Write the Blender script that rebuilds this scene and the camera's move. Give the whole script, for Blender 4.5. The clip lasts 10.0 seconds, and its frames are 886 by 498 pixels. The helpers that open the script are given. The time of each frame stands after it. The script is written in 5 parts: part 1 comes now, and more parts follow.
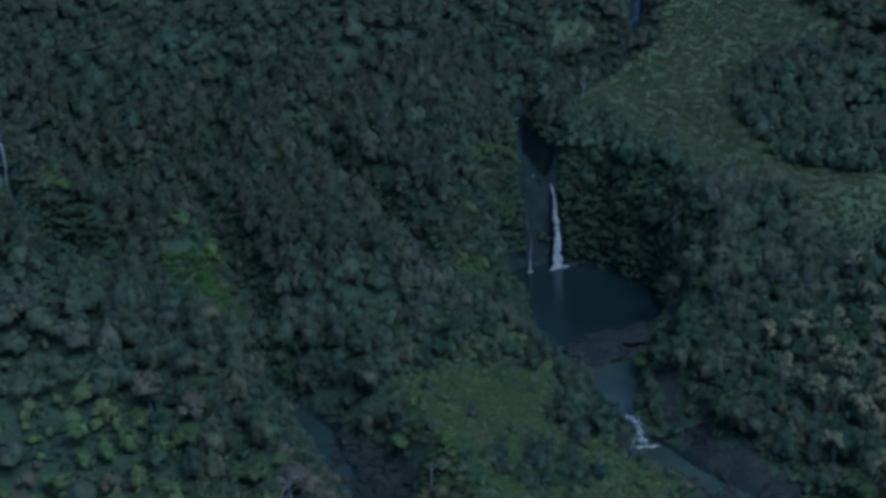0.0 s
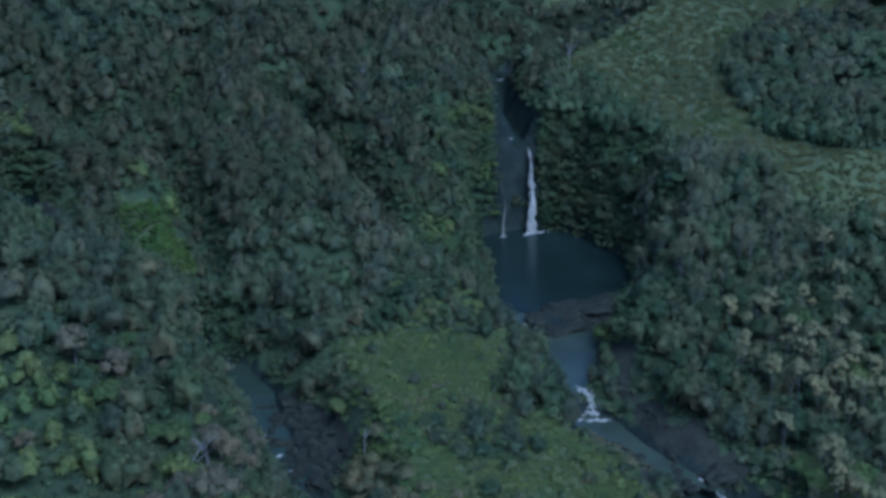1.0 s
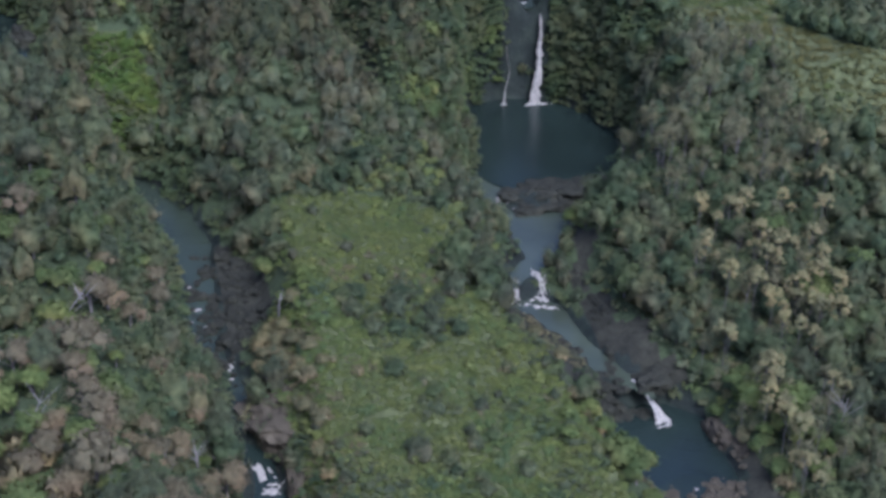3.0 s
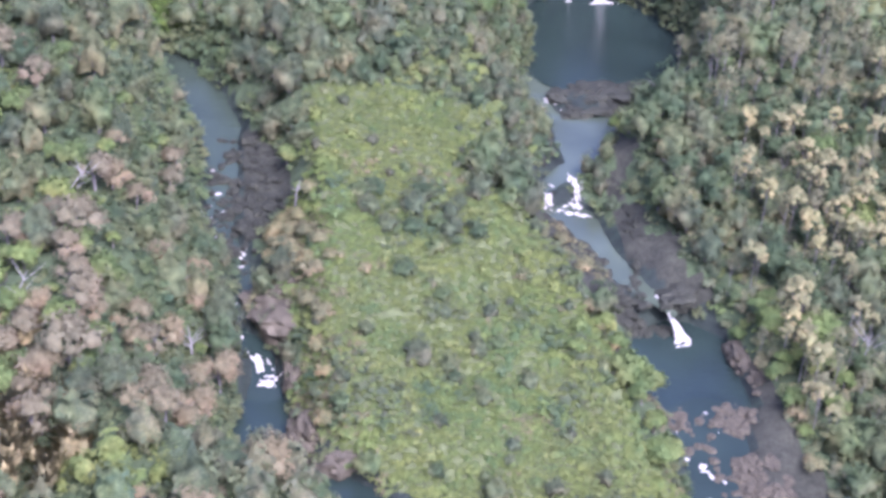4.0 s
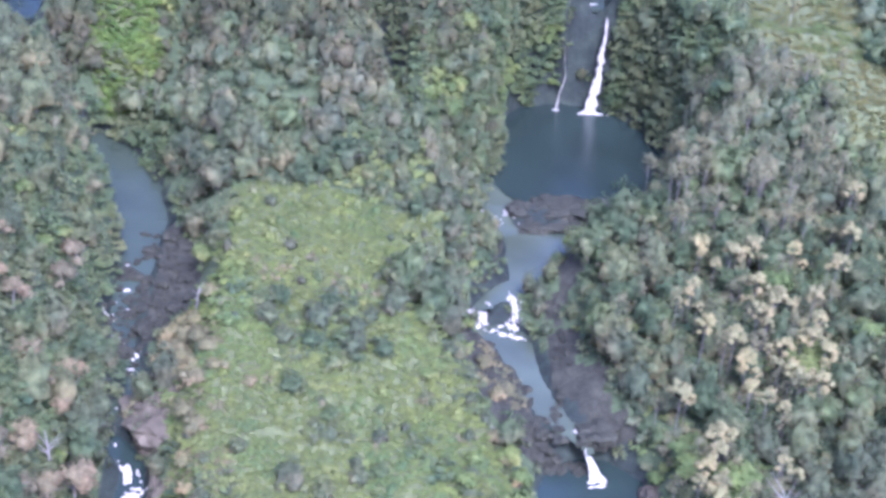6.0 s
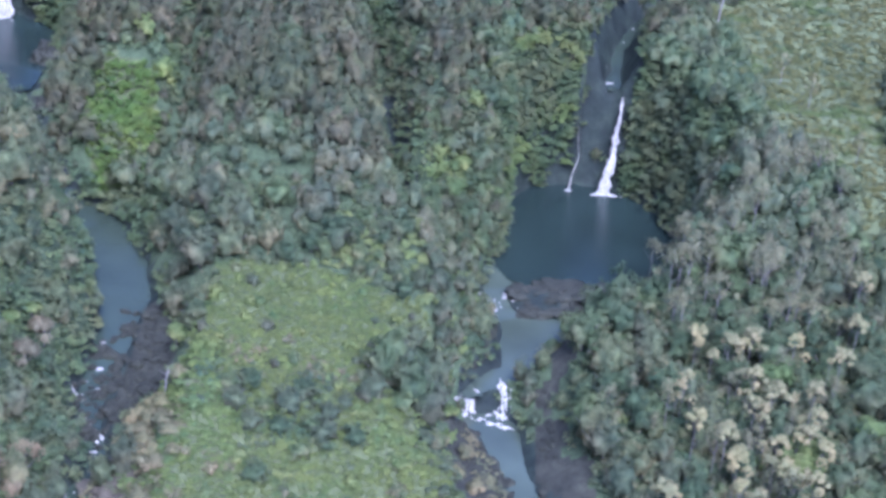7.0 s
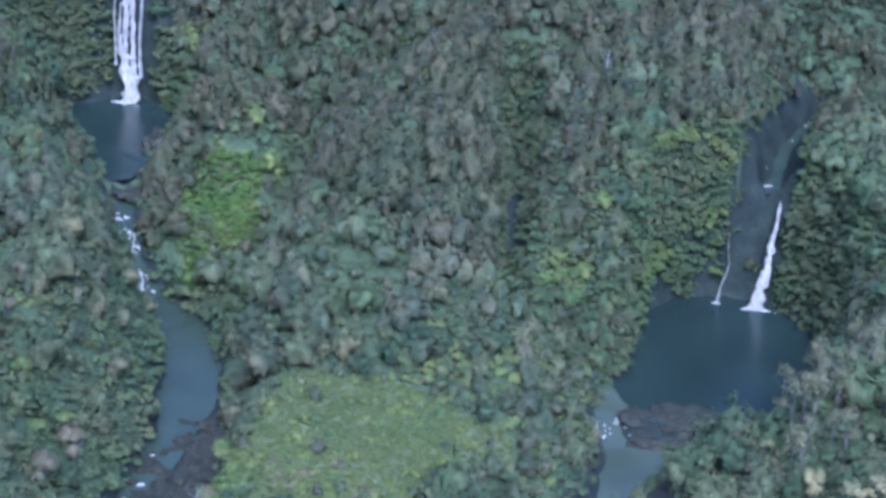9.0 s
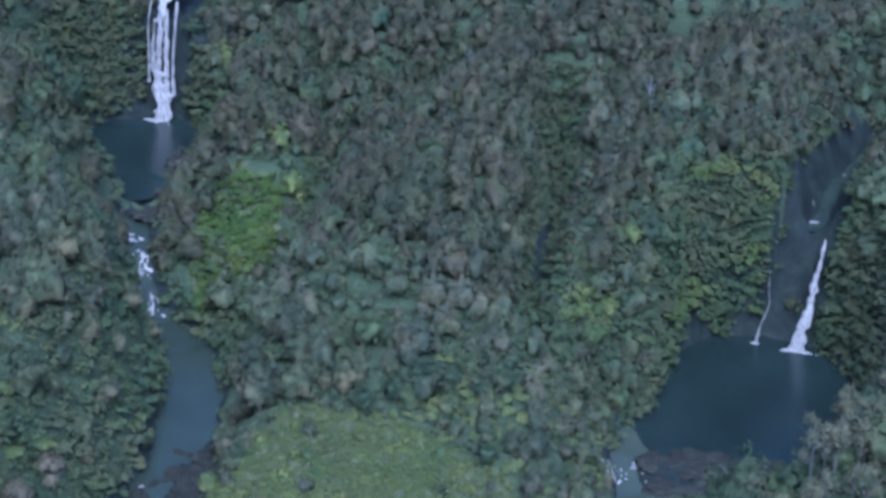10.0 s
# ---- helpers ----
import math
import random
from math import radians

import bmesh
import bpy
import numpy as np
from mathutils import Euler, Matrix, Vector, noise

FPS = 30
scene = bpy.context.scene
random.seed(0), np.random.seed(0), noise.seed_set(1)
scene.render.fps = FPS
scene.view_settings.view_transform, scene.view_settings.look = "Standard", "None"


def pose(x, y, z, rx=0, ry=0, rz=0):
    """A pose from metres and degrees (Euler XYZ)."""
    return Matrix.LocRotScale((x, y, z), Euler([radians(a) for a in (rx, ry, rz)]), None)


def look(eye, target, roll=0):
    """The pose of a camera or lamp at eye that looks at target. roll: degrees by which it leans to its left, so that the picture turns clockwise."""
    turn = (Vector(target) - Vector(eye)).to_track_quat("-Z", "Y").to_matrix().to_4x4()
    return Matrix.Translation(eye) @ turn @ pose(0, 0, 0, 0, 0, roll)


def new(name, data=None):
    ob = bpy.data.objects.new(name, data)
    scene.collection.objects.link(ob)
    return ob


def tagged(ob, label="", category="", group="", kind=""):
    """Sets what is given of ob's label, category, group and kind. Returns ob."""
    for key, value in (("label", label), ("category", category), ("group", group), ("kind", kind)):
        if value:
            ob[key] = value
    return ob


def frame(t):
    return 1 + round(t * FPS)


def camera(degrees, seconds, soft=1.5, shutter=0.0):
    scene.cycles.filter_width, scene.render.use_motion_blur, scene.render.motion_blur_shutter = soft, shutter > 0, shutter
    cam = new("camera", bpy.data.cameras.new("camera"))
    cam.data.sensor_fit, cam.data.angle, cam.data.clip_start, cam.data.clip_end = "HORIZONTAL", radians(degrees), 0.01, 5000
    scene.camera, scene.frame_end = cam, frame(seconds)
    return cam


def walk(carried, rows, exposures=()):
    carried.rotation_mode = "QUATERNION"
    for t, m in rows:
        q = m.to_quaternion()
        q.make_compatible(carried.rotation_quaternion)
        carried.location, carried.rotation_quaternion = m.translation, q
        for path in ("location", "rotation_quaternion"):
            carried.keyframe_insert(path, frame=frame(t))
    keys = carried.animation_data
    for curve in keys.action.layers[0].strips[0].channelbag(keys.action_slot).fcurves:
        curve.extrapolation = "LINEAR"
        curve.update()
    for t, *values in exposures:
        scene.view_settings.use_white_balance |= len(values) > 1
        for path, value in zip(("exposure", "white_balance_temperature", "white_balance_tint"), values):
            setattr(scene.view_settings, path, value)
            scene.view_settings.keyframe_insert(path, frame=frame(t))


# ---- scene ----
cam = camera(30.42, 10.0, soft=3.4)
PATH = [
    (0, (-144.10, -328.30, 129.46), (-112.736, -239.135, 96.811), -3.11),
    (0.5, (-135.66, -327.80, 128.53), (-105.861, -238.498, 94.824), -2.40),
    (1, (-127.35, -327.39, 127.67), (-98.640, -238.232, 92.652), -1.47),
    (1.5, (-119.20, -326.88, 127.02), (-91.670, -237.965, 90.475), -0.73),
    (2, (-110.96, -326.17, 126.65), (-84.883, -237.655, 88.125), 0.16),
    (3.3, (-89.99, -322.97, 126.83), (-72.032, -235.720, 81.389), 2.95),
    (3.5, (-86.84, -322.29, 126.85), (-70.516, -235.410, 80.099), 3.26),
    (4, (-79.14, -320.24, 126.76), (-66.114, -234.704, 76.625), 4.25),
    (4.5, (-71.59, -318.18, 126.93), (-60.485, -233.401, 75.070), 5.09),
    (5, (-63.92, -315.42, 127.08), (-54.288, -229.753, 76.406), 5.78),
    (5.5, (-56.30, -312.53, 127.05), (-48.328, -225.400, 78.623), 5.92),
    (6, (-48.50, -308.84, 126.93), (-42.471, -220.305, 80.832), 5.92),
    (6.2, (-45.60, -307.29, 126.81), (-40.443, -218.280, 81.524), 5.82),
    (7.3, (-30.89, -297.67, 125.53), (-31.746, -206.814, 83.769), 5.49),
    (7.5, (-28.12, -295.55, 125.21), (-30.560, -204.507, 83.906), 5.19),
    (8, (-20.98, -289.12, 124.07), (-28.270, -197.893, 83.754), 4.42),
    (8.5, (-14.29, -281.28, 122.72), (-26.428, -190.260, 83.127), 3.67),
    (9, (-7.71, -272.84, 121.49), (-24.401, -182.306, 82.434), 3.22),
    (9.5, (-1.48, -265.93, 120.80), (-21.828, -176.005, 82.089), 3.01),
    (10, (4.51, -260.28, 120.65), (-18.956, -170.998, 82.207), 3.09),
]
EXPOSURES = [
    (0, -0.55, 3740, 9), (1, 0.1, 3820, 9), (1.5, -0.05, 3900, 8), (2, 0.03, 4080, 11), (3.5, 1.63, 4960, 33), (4.5, 2.82, 4930, 43), (5.5, 2.9, 4760, 44), (6, 2.48, 4620, 41), (7.5, 1.98, 4310, 29), (8.5, 1.78, 4180, 25), (9, 1.73, 4130, 25), (10, 1.18, 4040, 25),
]
walk(cam, [(t, look(e, g, r)) for t, e, g, r in PATH], EXPOSURES)

# ---- world, sun ----
SUN_ELEVATION, SUN_AZIMUTH = radians(54), radians(160)  # azimuth clockwise from +y
world = bpy.data.worlds.new("sky")
world.use_nodes = True
scene.world = world
wn = world.node_tree.nodes
sky = wn.new("ShaderNodeTexSky")
sky.sky_type, sky.sun_disc = "NISHITA", False
sky.sun_elevation, sky.sun_rotation = SUN_ELEVATION, SUN_AZIMUTH
sky.air_density, sky.dust_density, sky.ozone_density = 0.8, 6.0, 0.6
world.node_tree.links.new(sky.outputs[0], wn["Background"].inputs[0])
wn["Background"].inputs[1].default_value = 0.15
sun_data = bpy.data.lights.new("sun", "SUN")
sun_data.energy, sun_data.angle, sun_data.color = 1.2, radians(28), (1.0, 0.94, 0.82)
sun_way = Vector((math.sin(SUN_AZIMUTH) * math.cos(SUN_ELEVATION), math.cos(SUN_AZIMUTH) * math.cos(SUN_ELEVATION), math.sin(SUN_ELEVATION)))
sun_lamp = new("sun", sun_data)
sun_lamp.matrix_world = look(sun_way * 400, (0, 0, 0))


# ---- materials ----
def nodes_of(name):
    m = bpy.data.materials.new(name)
    m.use_nodes = True
    nt = m.node_tree
    return m, nt, nt.nodes["Principled BSDF"], nt.nodes["Material Output"]


def noise_node(nt, scale, detail=4.0, rough=0.6, space="Object", stretch=(1, 1, 1)):
    co = nt.nodes.new("ShaderNodeTexCoord")
    mp = nt.nodes.new("ShaderNodeMapping")
    mp.inputs["Scale"].default_value = stretch
    n = nt.nodes.new("ShaderNodeTexNoise")
    n.inputs["Scale"].default_value, n.inputs["Detail"].default_value, n.inputs["Roughness"].default_value = scale, detail, rough
    nt.links.new(co.outputs[space], mp.inputs[0])
    nt.links.new(mp.outputs[0], n.inputs["Vector"])
    return n.outputs["Fac"]


def ramp(nt, fac, stops):
    r = nt.nodes.new("ShaderNodeValToRGB")
    e = r.color_ramp.elements
    while len(e) < len(stops):
        e.new(0.5)
    for k, (p, c) in zip(e, stops):
        k.position, k.color = p, (*c, 1)
    nt.links.new(fac, r.inputs[0])
    return r.outputs[0]


def mix(nt, fac, a, b, mode="MIX"):
    m = nt.nodes.new("ShaderNodeMix")
    m.data_type, m.blend_type = "RGBA", mode
    if hasattr(fac, "is_linked"):
        nt.links.new(fac, m.inputs[0])
    else:
        m.inputs[0].default_value = fac
    for s, v in ((m.inputs[6], a), (m.inputs[7], b)):
        if hasattr(v, "is_linked"):
            nt.links.new(v, s)
        else:
            s.default_value = (*v, 1)
    return m.outputs[2]


def bump(nt, bsdf, height, strength=0.5, distance=0.3):
    b = nt.nodes.new("ShaderNodeBump")
    b.inputs["Strength"].default_value, b.inputs["Distance"].default_value = strength, distance
    nt.links.new(height, b.inputs["Height"])
    nt.links.new(b.outputs[0], bsdf.inputs["Normal"])


def surface(name, stops, scale, fine, rough=0.9, relief=0.6, distance=0.3, stretch=(1, 1, 1)):
    """A matt natural surface: broad patches, fine grain and relief."""
    m, nt, bsdf, out = nodes_of(name)
    broad = ramp(nt, noise_node(nt, scale, 5, 0.62, stretch=stretch), stops)
    grain = noise_node(nt, fine, 6, 0.7, stretch=stretch)
    nt.links.new(mix(nt, 0.75, broad, ramp(nt, grain, [(0.3, (0.35, 0.35, 0.35)), (0.7, (1.25, 1.25, 1.25))]), "MULTIPLY"), bsdf.inputs["Base Color"])
    bsdf.inputs["Roughness"].default_value = rough
    bsdf.inputs["Specular IOR Level"].default_value = 0.25
    bump(nt, bsdf, grain, relief, distance)
    return m


def foliage(name, dark, mid, light, through_light=0.3, gloss=0.5, calm=0.0):
    """Leaves: tone varies from clump to clump and from plant to plant, and some light passes through."""
    m, nt, bsdf, out = nodes_of(name)
    geo = nt.nodes.new("ShaderNodeNewGeometry")
    info = nt.nodes.new("ShaderNodeObjectInfo")
    patch = noise_node(nt, 0.35, 3, 0.6)
    stand = noise_node(nt, 0.06, 4, 0.65, "Object")
    leaf = ramp(nt, geo.outputs["Random Per Island"], [(0.0, dark), (0.5, mid), (1.0, light)])
    plant = ramp(nt, info.outputs["Random"], [(0.0, (0.72, 0.77, 0.82)), (0.45, (1.0, 1.0, 1.0)), (0.8, (1.14, 1.12, 1.0)), (1.0, (1.28, 1.2, 1.06))])
    tone = ramp(nt, patch, [(0.3, (0.7, 0.78, 0.82)), (0.7, (1.28, 1.17, 0.98))])
    hue = ramp(nt, stand, [(0.32, (0.83, 0.97, 1.0)), (0.44, (1.0, 1.06, 0.85)), (0.55, (1.14, 1.03, 0.96)), (0.68, (0.88, 1.02, 0.96))])
    col = mix(nt, 1.0 - calm, mix(nt, 1.0 - calm, mix(nt, 1.0 - calm, leaf, plant, "MULTIPLY"), tone, "MULTIPLY"), hue, "MULTIPLY")
    grain = ramp(nt, noise_node(nt, 2.6, 3, 0.7), [(0.34, (0.66, 0.68, 0.7)), (0.66, (1.24, 1.22, 1.2))])
    col = mix(nt, 1.0 - 0.6 * calm, col, grain, "MULTIPLY")
    nt.links.new(col, bsdf.inputs["Base Color"])
    bsdf.inputs["Roughness"].default_value, bsdf.inputs["Specular IOR Level"].default_value = 0.6, gloss * 0.14
    tr = nt.nodes.new("ShaderNodeBsdfTranslucent")
    nt.links.new(col, tr.inputs[0])
    ms = nt.nodes.new("ShaderNodeMixShader")
    ms.inputs[0].default_value = min(0.5, through_light + 0.08)
    nt.links.new(bsdf.outputs[0], ms.inputs[1])
    nt.links.new(tr.outputs[0], ms.inputs[2])
    nt.links.new(ms.outputs[0], out.inputs[0])
    return m


M_SOIL = surface("undergrowth_soil", [(0.3, (0.0399, 0.0562, 0.0238)), (0.55, (0.0532, 0.0734, 0.0303)), (0.75, (0.0684, 0.0864, 0.0377))], 0.12, 1.3, 0.95, 0.9, 0.6)
# wet rock; its dark colour is also painted on gully bottoms as shade
M_ROCK = surface("wet_basalt_gully_shade", [(0.3, (0.0065, 0.0102, 0.0079)), (0.5, (0.0144, 0.0215, 0.0145)), (0.72, (0.0302, 0.0418, 0.0255))], 0.22, 1.6, 0.6, 0.9, 0.5)
M_BANK = surface("brown_rock_bank", [(0.3, (0.0214, 0.0224, 0.0143)), (0.5, (0.0360, 0.0372, 0.0236)), (0.72, (0.0553, 0.0565, 0.0351))], 0.4, 2.2, 0.85, 1.0, 0.6)
M_BOULDER = surface("weathered_basalt", [(0.3, (0.0356, 0.0315, 0.0194)), (0.5, (0.0620, 0.0535, 0.0327)), (0.72, (0.0890, 0.0760, 0.0464))], 0.3, 1.8, 0.8, 0.9, 0.4)
M_LEDGE = surface("dark_basalt", [(0.3, (0.0134, 0.0144, 0.0083)), (0.5, (0.0242, 0.0254, 0.0146)), (0.72, (0.0382, 0.0394, 0.0230))], 0.3, 1.8, 0.75, 0.9, 0.4)
M_GRASS = surface("fern_ground", [(0.3, (0.0627, 0.0741, 0.0285)), (0.55, (0.0781, 0.0917, 0.0339)), (0.75, (0.0895, 0.1018, 0.0394))], 0.09, 1.1, 0.95, 0.7, 0.4)
M_BARK = surface("pale_bark", [(0.3, (0.0880, 0.0820, 0.0723)), (0.7, (0.1600, 0.1476, 0.1318))], 0.8, 4.0, 0.9, 0.5, 0.05, stretch=(1, 1, 0.2))
M_DEAD = surface("bleached_wood", [(0.3, (0.1860, 0.1736, 0.1550)), (0.7, (0.2852, 0.2666, 0.2418))], 0.8, 4.0, 0.9, 0.4, 0.05, stretch=(1, 1, 0.2))
L_GREEN = foliage("broad_leaves", (0.0802, 0.1029, 0.0603), (0.0954, 0.1200, 0.0720), (0.1137, 0.1420, 0.0847), 0.42)
L_GREY = foliage("grey_green_leaves", (0.0894, 0.1020, 0.0692), (0.1064, 0.1198, 0.0793), (0.1266, 0.1399, 0.0957), 0.42)
L_BRIGHT = foliage("yellow_green_leaves", (0.1082, 0.1367, 0.0554), (0.1210, 0.1517, 0.0612), (0.1374, 0.1686, 0.0705), 0.35, 0.2, 0.25)
L_PALE = foliage("silvery_leaves", (0.1781, 0.1678, 0.0864), (0.2128, 0.2011, 0.1051), (0.2518, 0.2403, 0.1279), 0.3, 0.25, 0.5)
L_PINK = foliage("rusty_leaves", (0.1304, 0.1125, 0.0721), (0.1550, 0.1347, 0.0866), (0.1847, 0.1620, 0.1050), 0.3, 0.2, 0.5)
L_FERN = foliage("fern_fronds", (0.1058, 0.1326, 0.0451), (0.1117, 0.1385, 0.0473), (0.1191, 0.1462, 0.0512), 0.35, 0.12, 0.6)
L_OCHRE = foliage("dry_fronds", (0.130, 0.122, 0.070), (0.152, 0.140, 0.081), (0.178, 0.160, 0.094), 0.25, 0.2, 0.3)
L_OLIVE = foliage("olive_fronds", (0.0991, 0.1017, 0.0382), (0.1154, 0.1166, 0.0425), (0.1331, 0.1331, 0.0504), 0.3, 0.1, 0.6)
L_LIME = foliage("lime_leaves", (0.0984, 0.1373, 0.0402), (0.1181, 0.1625, 0.0482), (0.1378, 0.1878, 0.0603), 0.4, 0.2)
L_DEEP = foliage("dark_forest_leaves", (0.0649, 0.0742, 0.0503), (0.0774, 0.0864, 0.0582), (0.0983, 0.1008, 0.0709), 0.45, 0.25)
L_BARE = foliage("sparse_grey_leaves", (0.1137, 0.1112, 0.0649), (0.1479, 0.1442, 0.0858), (0.1877, 0.1844, 0.1113), 0.3, 0.2, 0.5)


def water_material(name, deep, rough=0.07, ripple=0.05):
    m, nt, bsdf, out = nodes_of(name)
    patch = noise_node(nt, 0.07, 3, 0.5)
    nt.links.new(ramp(nt, patch, [(0.3, deep), (0.7, tuple(v * 1.6 for v in deep))]), bsdf.inputs["Base Color"])
    bsdf.inputs["Roughness"].default_value, bsdf.inputs["IOR"].default_value = rough, 1.33
    bsdf.inputs["Specular IOR Level"].default_value = 0.4
    bump(nt, bsdf, noise_node(nt, 1.6, 3, 0.6, stretch=(1, 1, 1)), ripple, 0.2)
    return m


M_POOL = water_material("pool_water", (0.0102, 0.0160, 0.0130), 0.17, 0.25)
M_STREAM = water_material("stream_water", (0.031, 0.039, 0.026), 0.12, 0.16)


def foam_material():
    m, nt, bsdf, out = nodes_of("white_water")
    n = noise_node(nt, 2.2, 5, 0.75, stretch=(2.0, 2.0, 0.16))
    nt.links.new(ramp(nt, n, [(0.36, (0.1, 0.097, 0.09)), (0.68, (0.46, 0.435, 0.35))]), bsdf.inputs["Base Color"])
    bsdf.inputs["Roughness"].default_value = 0.5
    bump(nt, bsdf, n, 0.7, 0.25)
    return m


M_RIFFLE = water_material("dark_stream_water", (0.019, 0.026, 0.017), 0.2, 0.4)
M_FOAM = foam_material()


# ---- shape of the land ----
def vnoise(x, y, size, seed=0):
    """Smooth lattice noise in -1..1 with features of the given size, for arrays."""
    u, v = np.asarray(x, float) / size, np.asarray(y, float) / size
    i, j = np.floor(u), np.floor(v)
    fu, fv = u - i, v - j
    fu, fv = fu * fu * (3 - 2 * fu), fv * fv * (3 - 2 * fv)

    def h(a, b):
        q = np.sin(a * 127.1 + b * 311.7 + seed * 74.7) * 43758.5453
        return 2 * (q - np.floor(q)) - 1

    return (h(i, j) * (1 - fu) + h(i + 1, j) * fu) * (1 - fv) + (h(i, j + 1) * (1 - fu) + h(i + 1, j + 1) * fu) * fv


# Reaches of the two streams: x, y, water level, half width, slope of the bank west and east.
FALLS_UPPER = [(140, 240, 60, 1.0, 1, .9), (84, 125, 38, 1.0, 1.1, 1), (57, 74, 32, 1.0, 1.2, .9), (30, 54, 27.5, 1.1, 1.4, 1),
               (9, 46, 24, 1.3, 1.9, 1.2), (2, 28, 21, 1.4, 2.3, 1.5), (0, 11, 18.5, 1.6, 2.6, 1.9)]
MAIN_POOL = [(-5, -3, 0, 6, 12, 5), (-5.2, -11, 0, 15, 10, 3.6), (-4.3, -22, 0, 17.2, 5, 2.6), (-5.6, -32, 0, 15, 3, 1.4), (-9.5, -35, 0, 12.5, .9, .5), (-10.5, -38.5, 0, 8, .3, .22)]
OUTLET = [(-20.5, -39, -.06, 3.4, .7, .25), (-22, -46, -.5, 2.4, .7, .25), (-21.5, -50, -1.6, 1.6, .7, .25), (-19, -54.5, -2.06, 2.2, .7, .3)]
MID_POOL = [(-6, -53.5, -2, 2.8, .4, .7), (-15.5, -57.5, -2, 5.4, .8, .9), (-17, -64, -2, 4.3, .9, .9), (-18.8, -71, -2, 2.5, .8, .9), (-23.6, -77, -2, 2.4, .8, .9), (-26, -80.5, -2.1, 1.4, .8, .8)]
CHANNEL = [(-22, -85.5, -4.4, 4.2, .5, .6), (-20, -91, -4.5, 2.9, .22, .5), (-18.4, -99, -4.6, 2.0, .16, .5), (-16.5, -105, -4.9, 2.3, .25, .5), (-14, -109.5, -5.6, 1.8, .5, .5), (-10.8, -113, -6.3, 1.2, .5, .5)]
LOW_POOL = [(-10.5, -118, -9.3, 7.5, 1.1, 1.0), (-11.5, -124, -9.3, 8.6, .9, .7), (-11, -131, -9.3, 7.5, .7, .5), (-11, -137, -10, 5.5, .6, .4), (-11.5, -144, -11.5, 5, .6, .4),
            (-11.5, -151, -13, 4.5, .6, .4), (-11, -162, -15, 4.5, .5, .4), (-8, -200, -21, 6, .4, .4), (10, -400, -50, 8, .4, .4)]
WEST_UPPER = [(-150, 240, 78, 1.5, 1, 1), (-128, 90, 54, 1.5, 1, 1), (-122.5, 15, 44.5, 2.6, 1.5, 1.5)]
WEST_POOL = [(-121.5, 5, 22.3, 6.5, 4, 3), (-121, -4, 22.3, 13, 3, 2.4), (-120, -11, 22.3, 13, 2.4, 1.6), (-114, -18, 22.3, 8.0, 2.4, .5), (-110, -28, 21.8, 3.0, 2.2, .3)]
WEST_CASCADE = [(-107, -34, 20, 2.0, 1.1, .3), (-103.5, -41, 17.5, 1.6, 1.1, .3), (-101, -44.5, 14.5, 1.8, 1.1, .5), (-96.5, -48.5, 9.6, 2.6, 1.9, .8), (-90, -52.5, 7.8, 4.4, 2.3, 1), (-86.3, -58.5, 7.1, 4.5, 2.5, 1.1),
                (-83.8, -64.5, 6.4, 4.5, 2.4, 1), (-81.5, -73, 5.6, 4.6, 2.2, .7), (-80.3, -81, 4.7, 3.0, 2.2, .16), (-80.7, -92, 3.6, 2.3, 1.8, .14), (-80.8, -101, 2.6, 2.2, 1.5, .16),
                (-78.4, -109, 1.8, 1.7, 1.1, .4), (-76.5, -115, 1, 1.6, 1.1, .6), (-78.5, -121, .4, 1.5, 1.1, .6)]
WEST_LOW = [(-77.5, -125.5, -1.2, 1.7, 1, .8), (-74.5, -130.5, -3, 1.7, 1, 1.1), (-74.3, -137, -5, 3.2, .9, 1.2), (-74.5, -146, -5, 4.2, .9, 1.1), (-70, -153.5, -5.1, 3.8, .7, 1), (-63, -157.5, -5.4, 3.4, .8, 1),
            (-54, -165, -6.2, 4, .7, .6), (-38, -185, -10, 4, .6, .5), (-8, -215, -23, 5, .5, .5)]
LEDGE = [(-21, -45), (-16.5, -41.5), (-8, -40), (2, -38.5), (8.5, -41), (6.5, -49), (1, -53), (-8, -53.5), (-14, -55), (-20, -54)]
BOULDER_BED = [(-81, -74), (-75, -77), (-70, -82), (-69.5, -98), (-74, -106), (-77, -113), (-82, -104), (-82, -90)]
REACHES = [FALLS_UPPER, MAIN_POOL, OUTLET, MID_POOL, CHANNEL, LOW_POOL, WEST_UPPER, WEST_POOL, WEST_CASCADE, WEST_LOW]


def reach_field(reach, x, y):
    """Distance beyond the water's edge, water level and bank slope at each place, for one reach."""
    best = np.full(x.shape, 1e9)
    level, slope = np.zeros(x.shape), np.zeros(x.shape)
    for a, b in zip(reach[:-1], reach[1:]):
        dx, dy = b[0] - a[0], b[1] - a[1]
        s = np.clip(((x - a[0]) * dx + (y - a[1]) * dy) / (dx * dx + dy * dy), 0, 1)
        px, py = a[0] + s * dx, a[1] + s * dy
        d = np.hypot(x - px, y - py) - (a[3] + s * (b[3] - a[3]))
        side = (dx * (y - py) - dy * (x - px)) < 0  # west of a stream that runs south
        sl = np.where(side, a[4] + s * (b[4] - a[4]), a[5] + s * (b[5] - a[5]))
        near = d < best
        best, level, slope = np.where(near, d, best), np.where(near, a[2] + s * (b[2] - a[2]), level), np.where(near, sl, slope)
    return best, level, slope


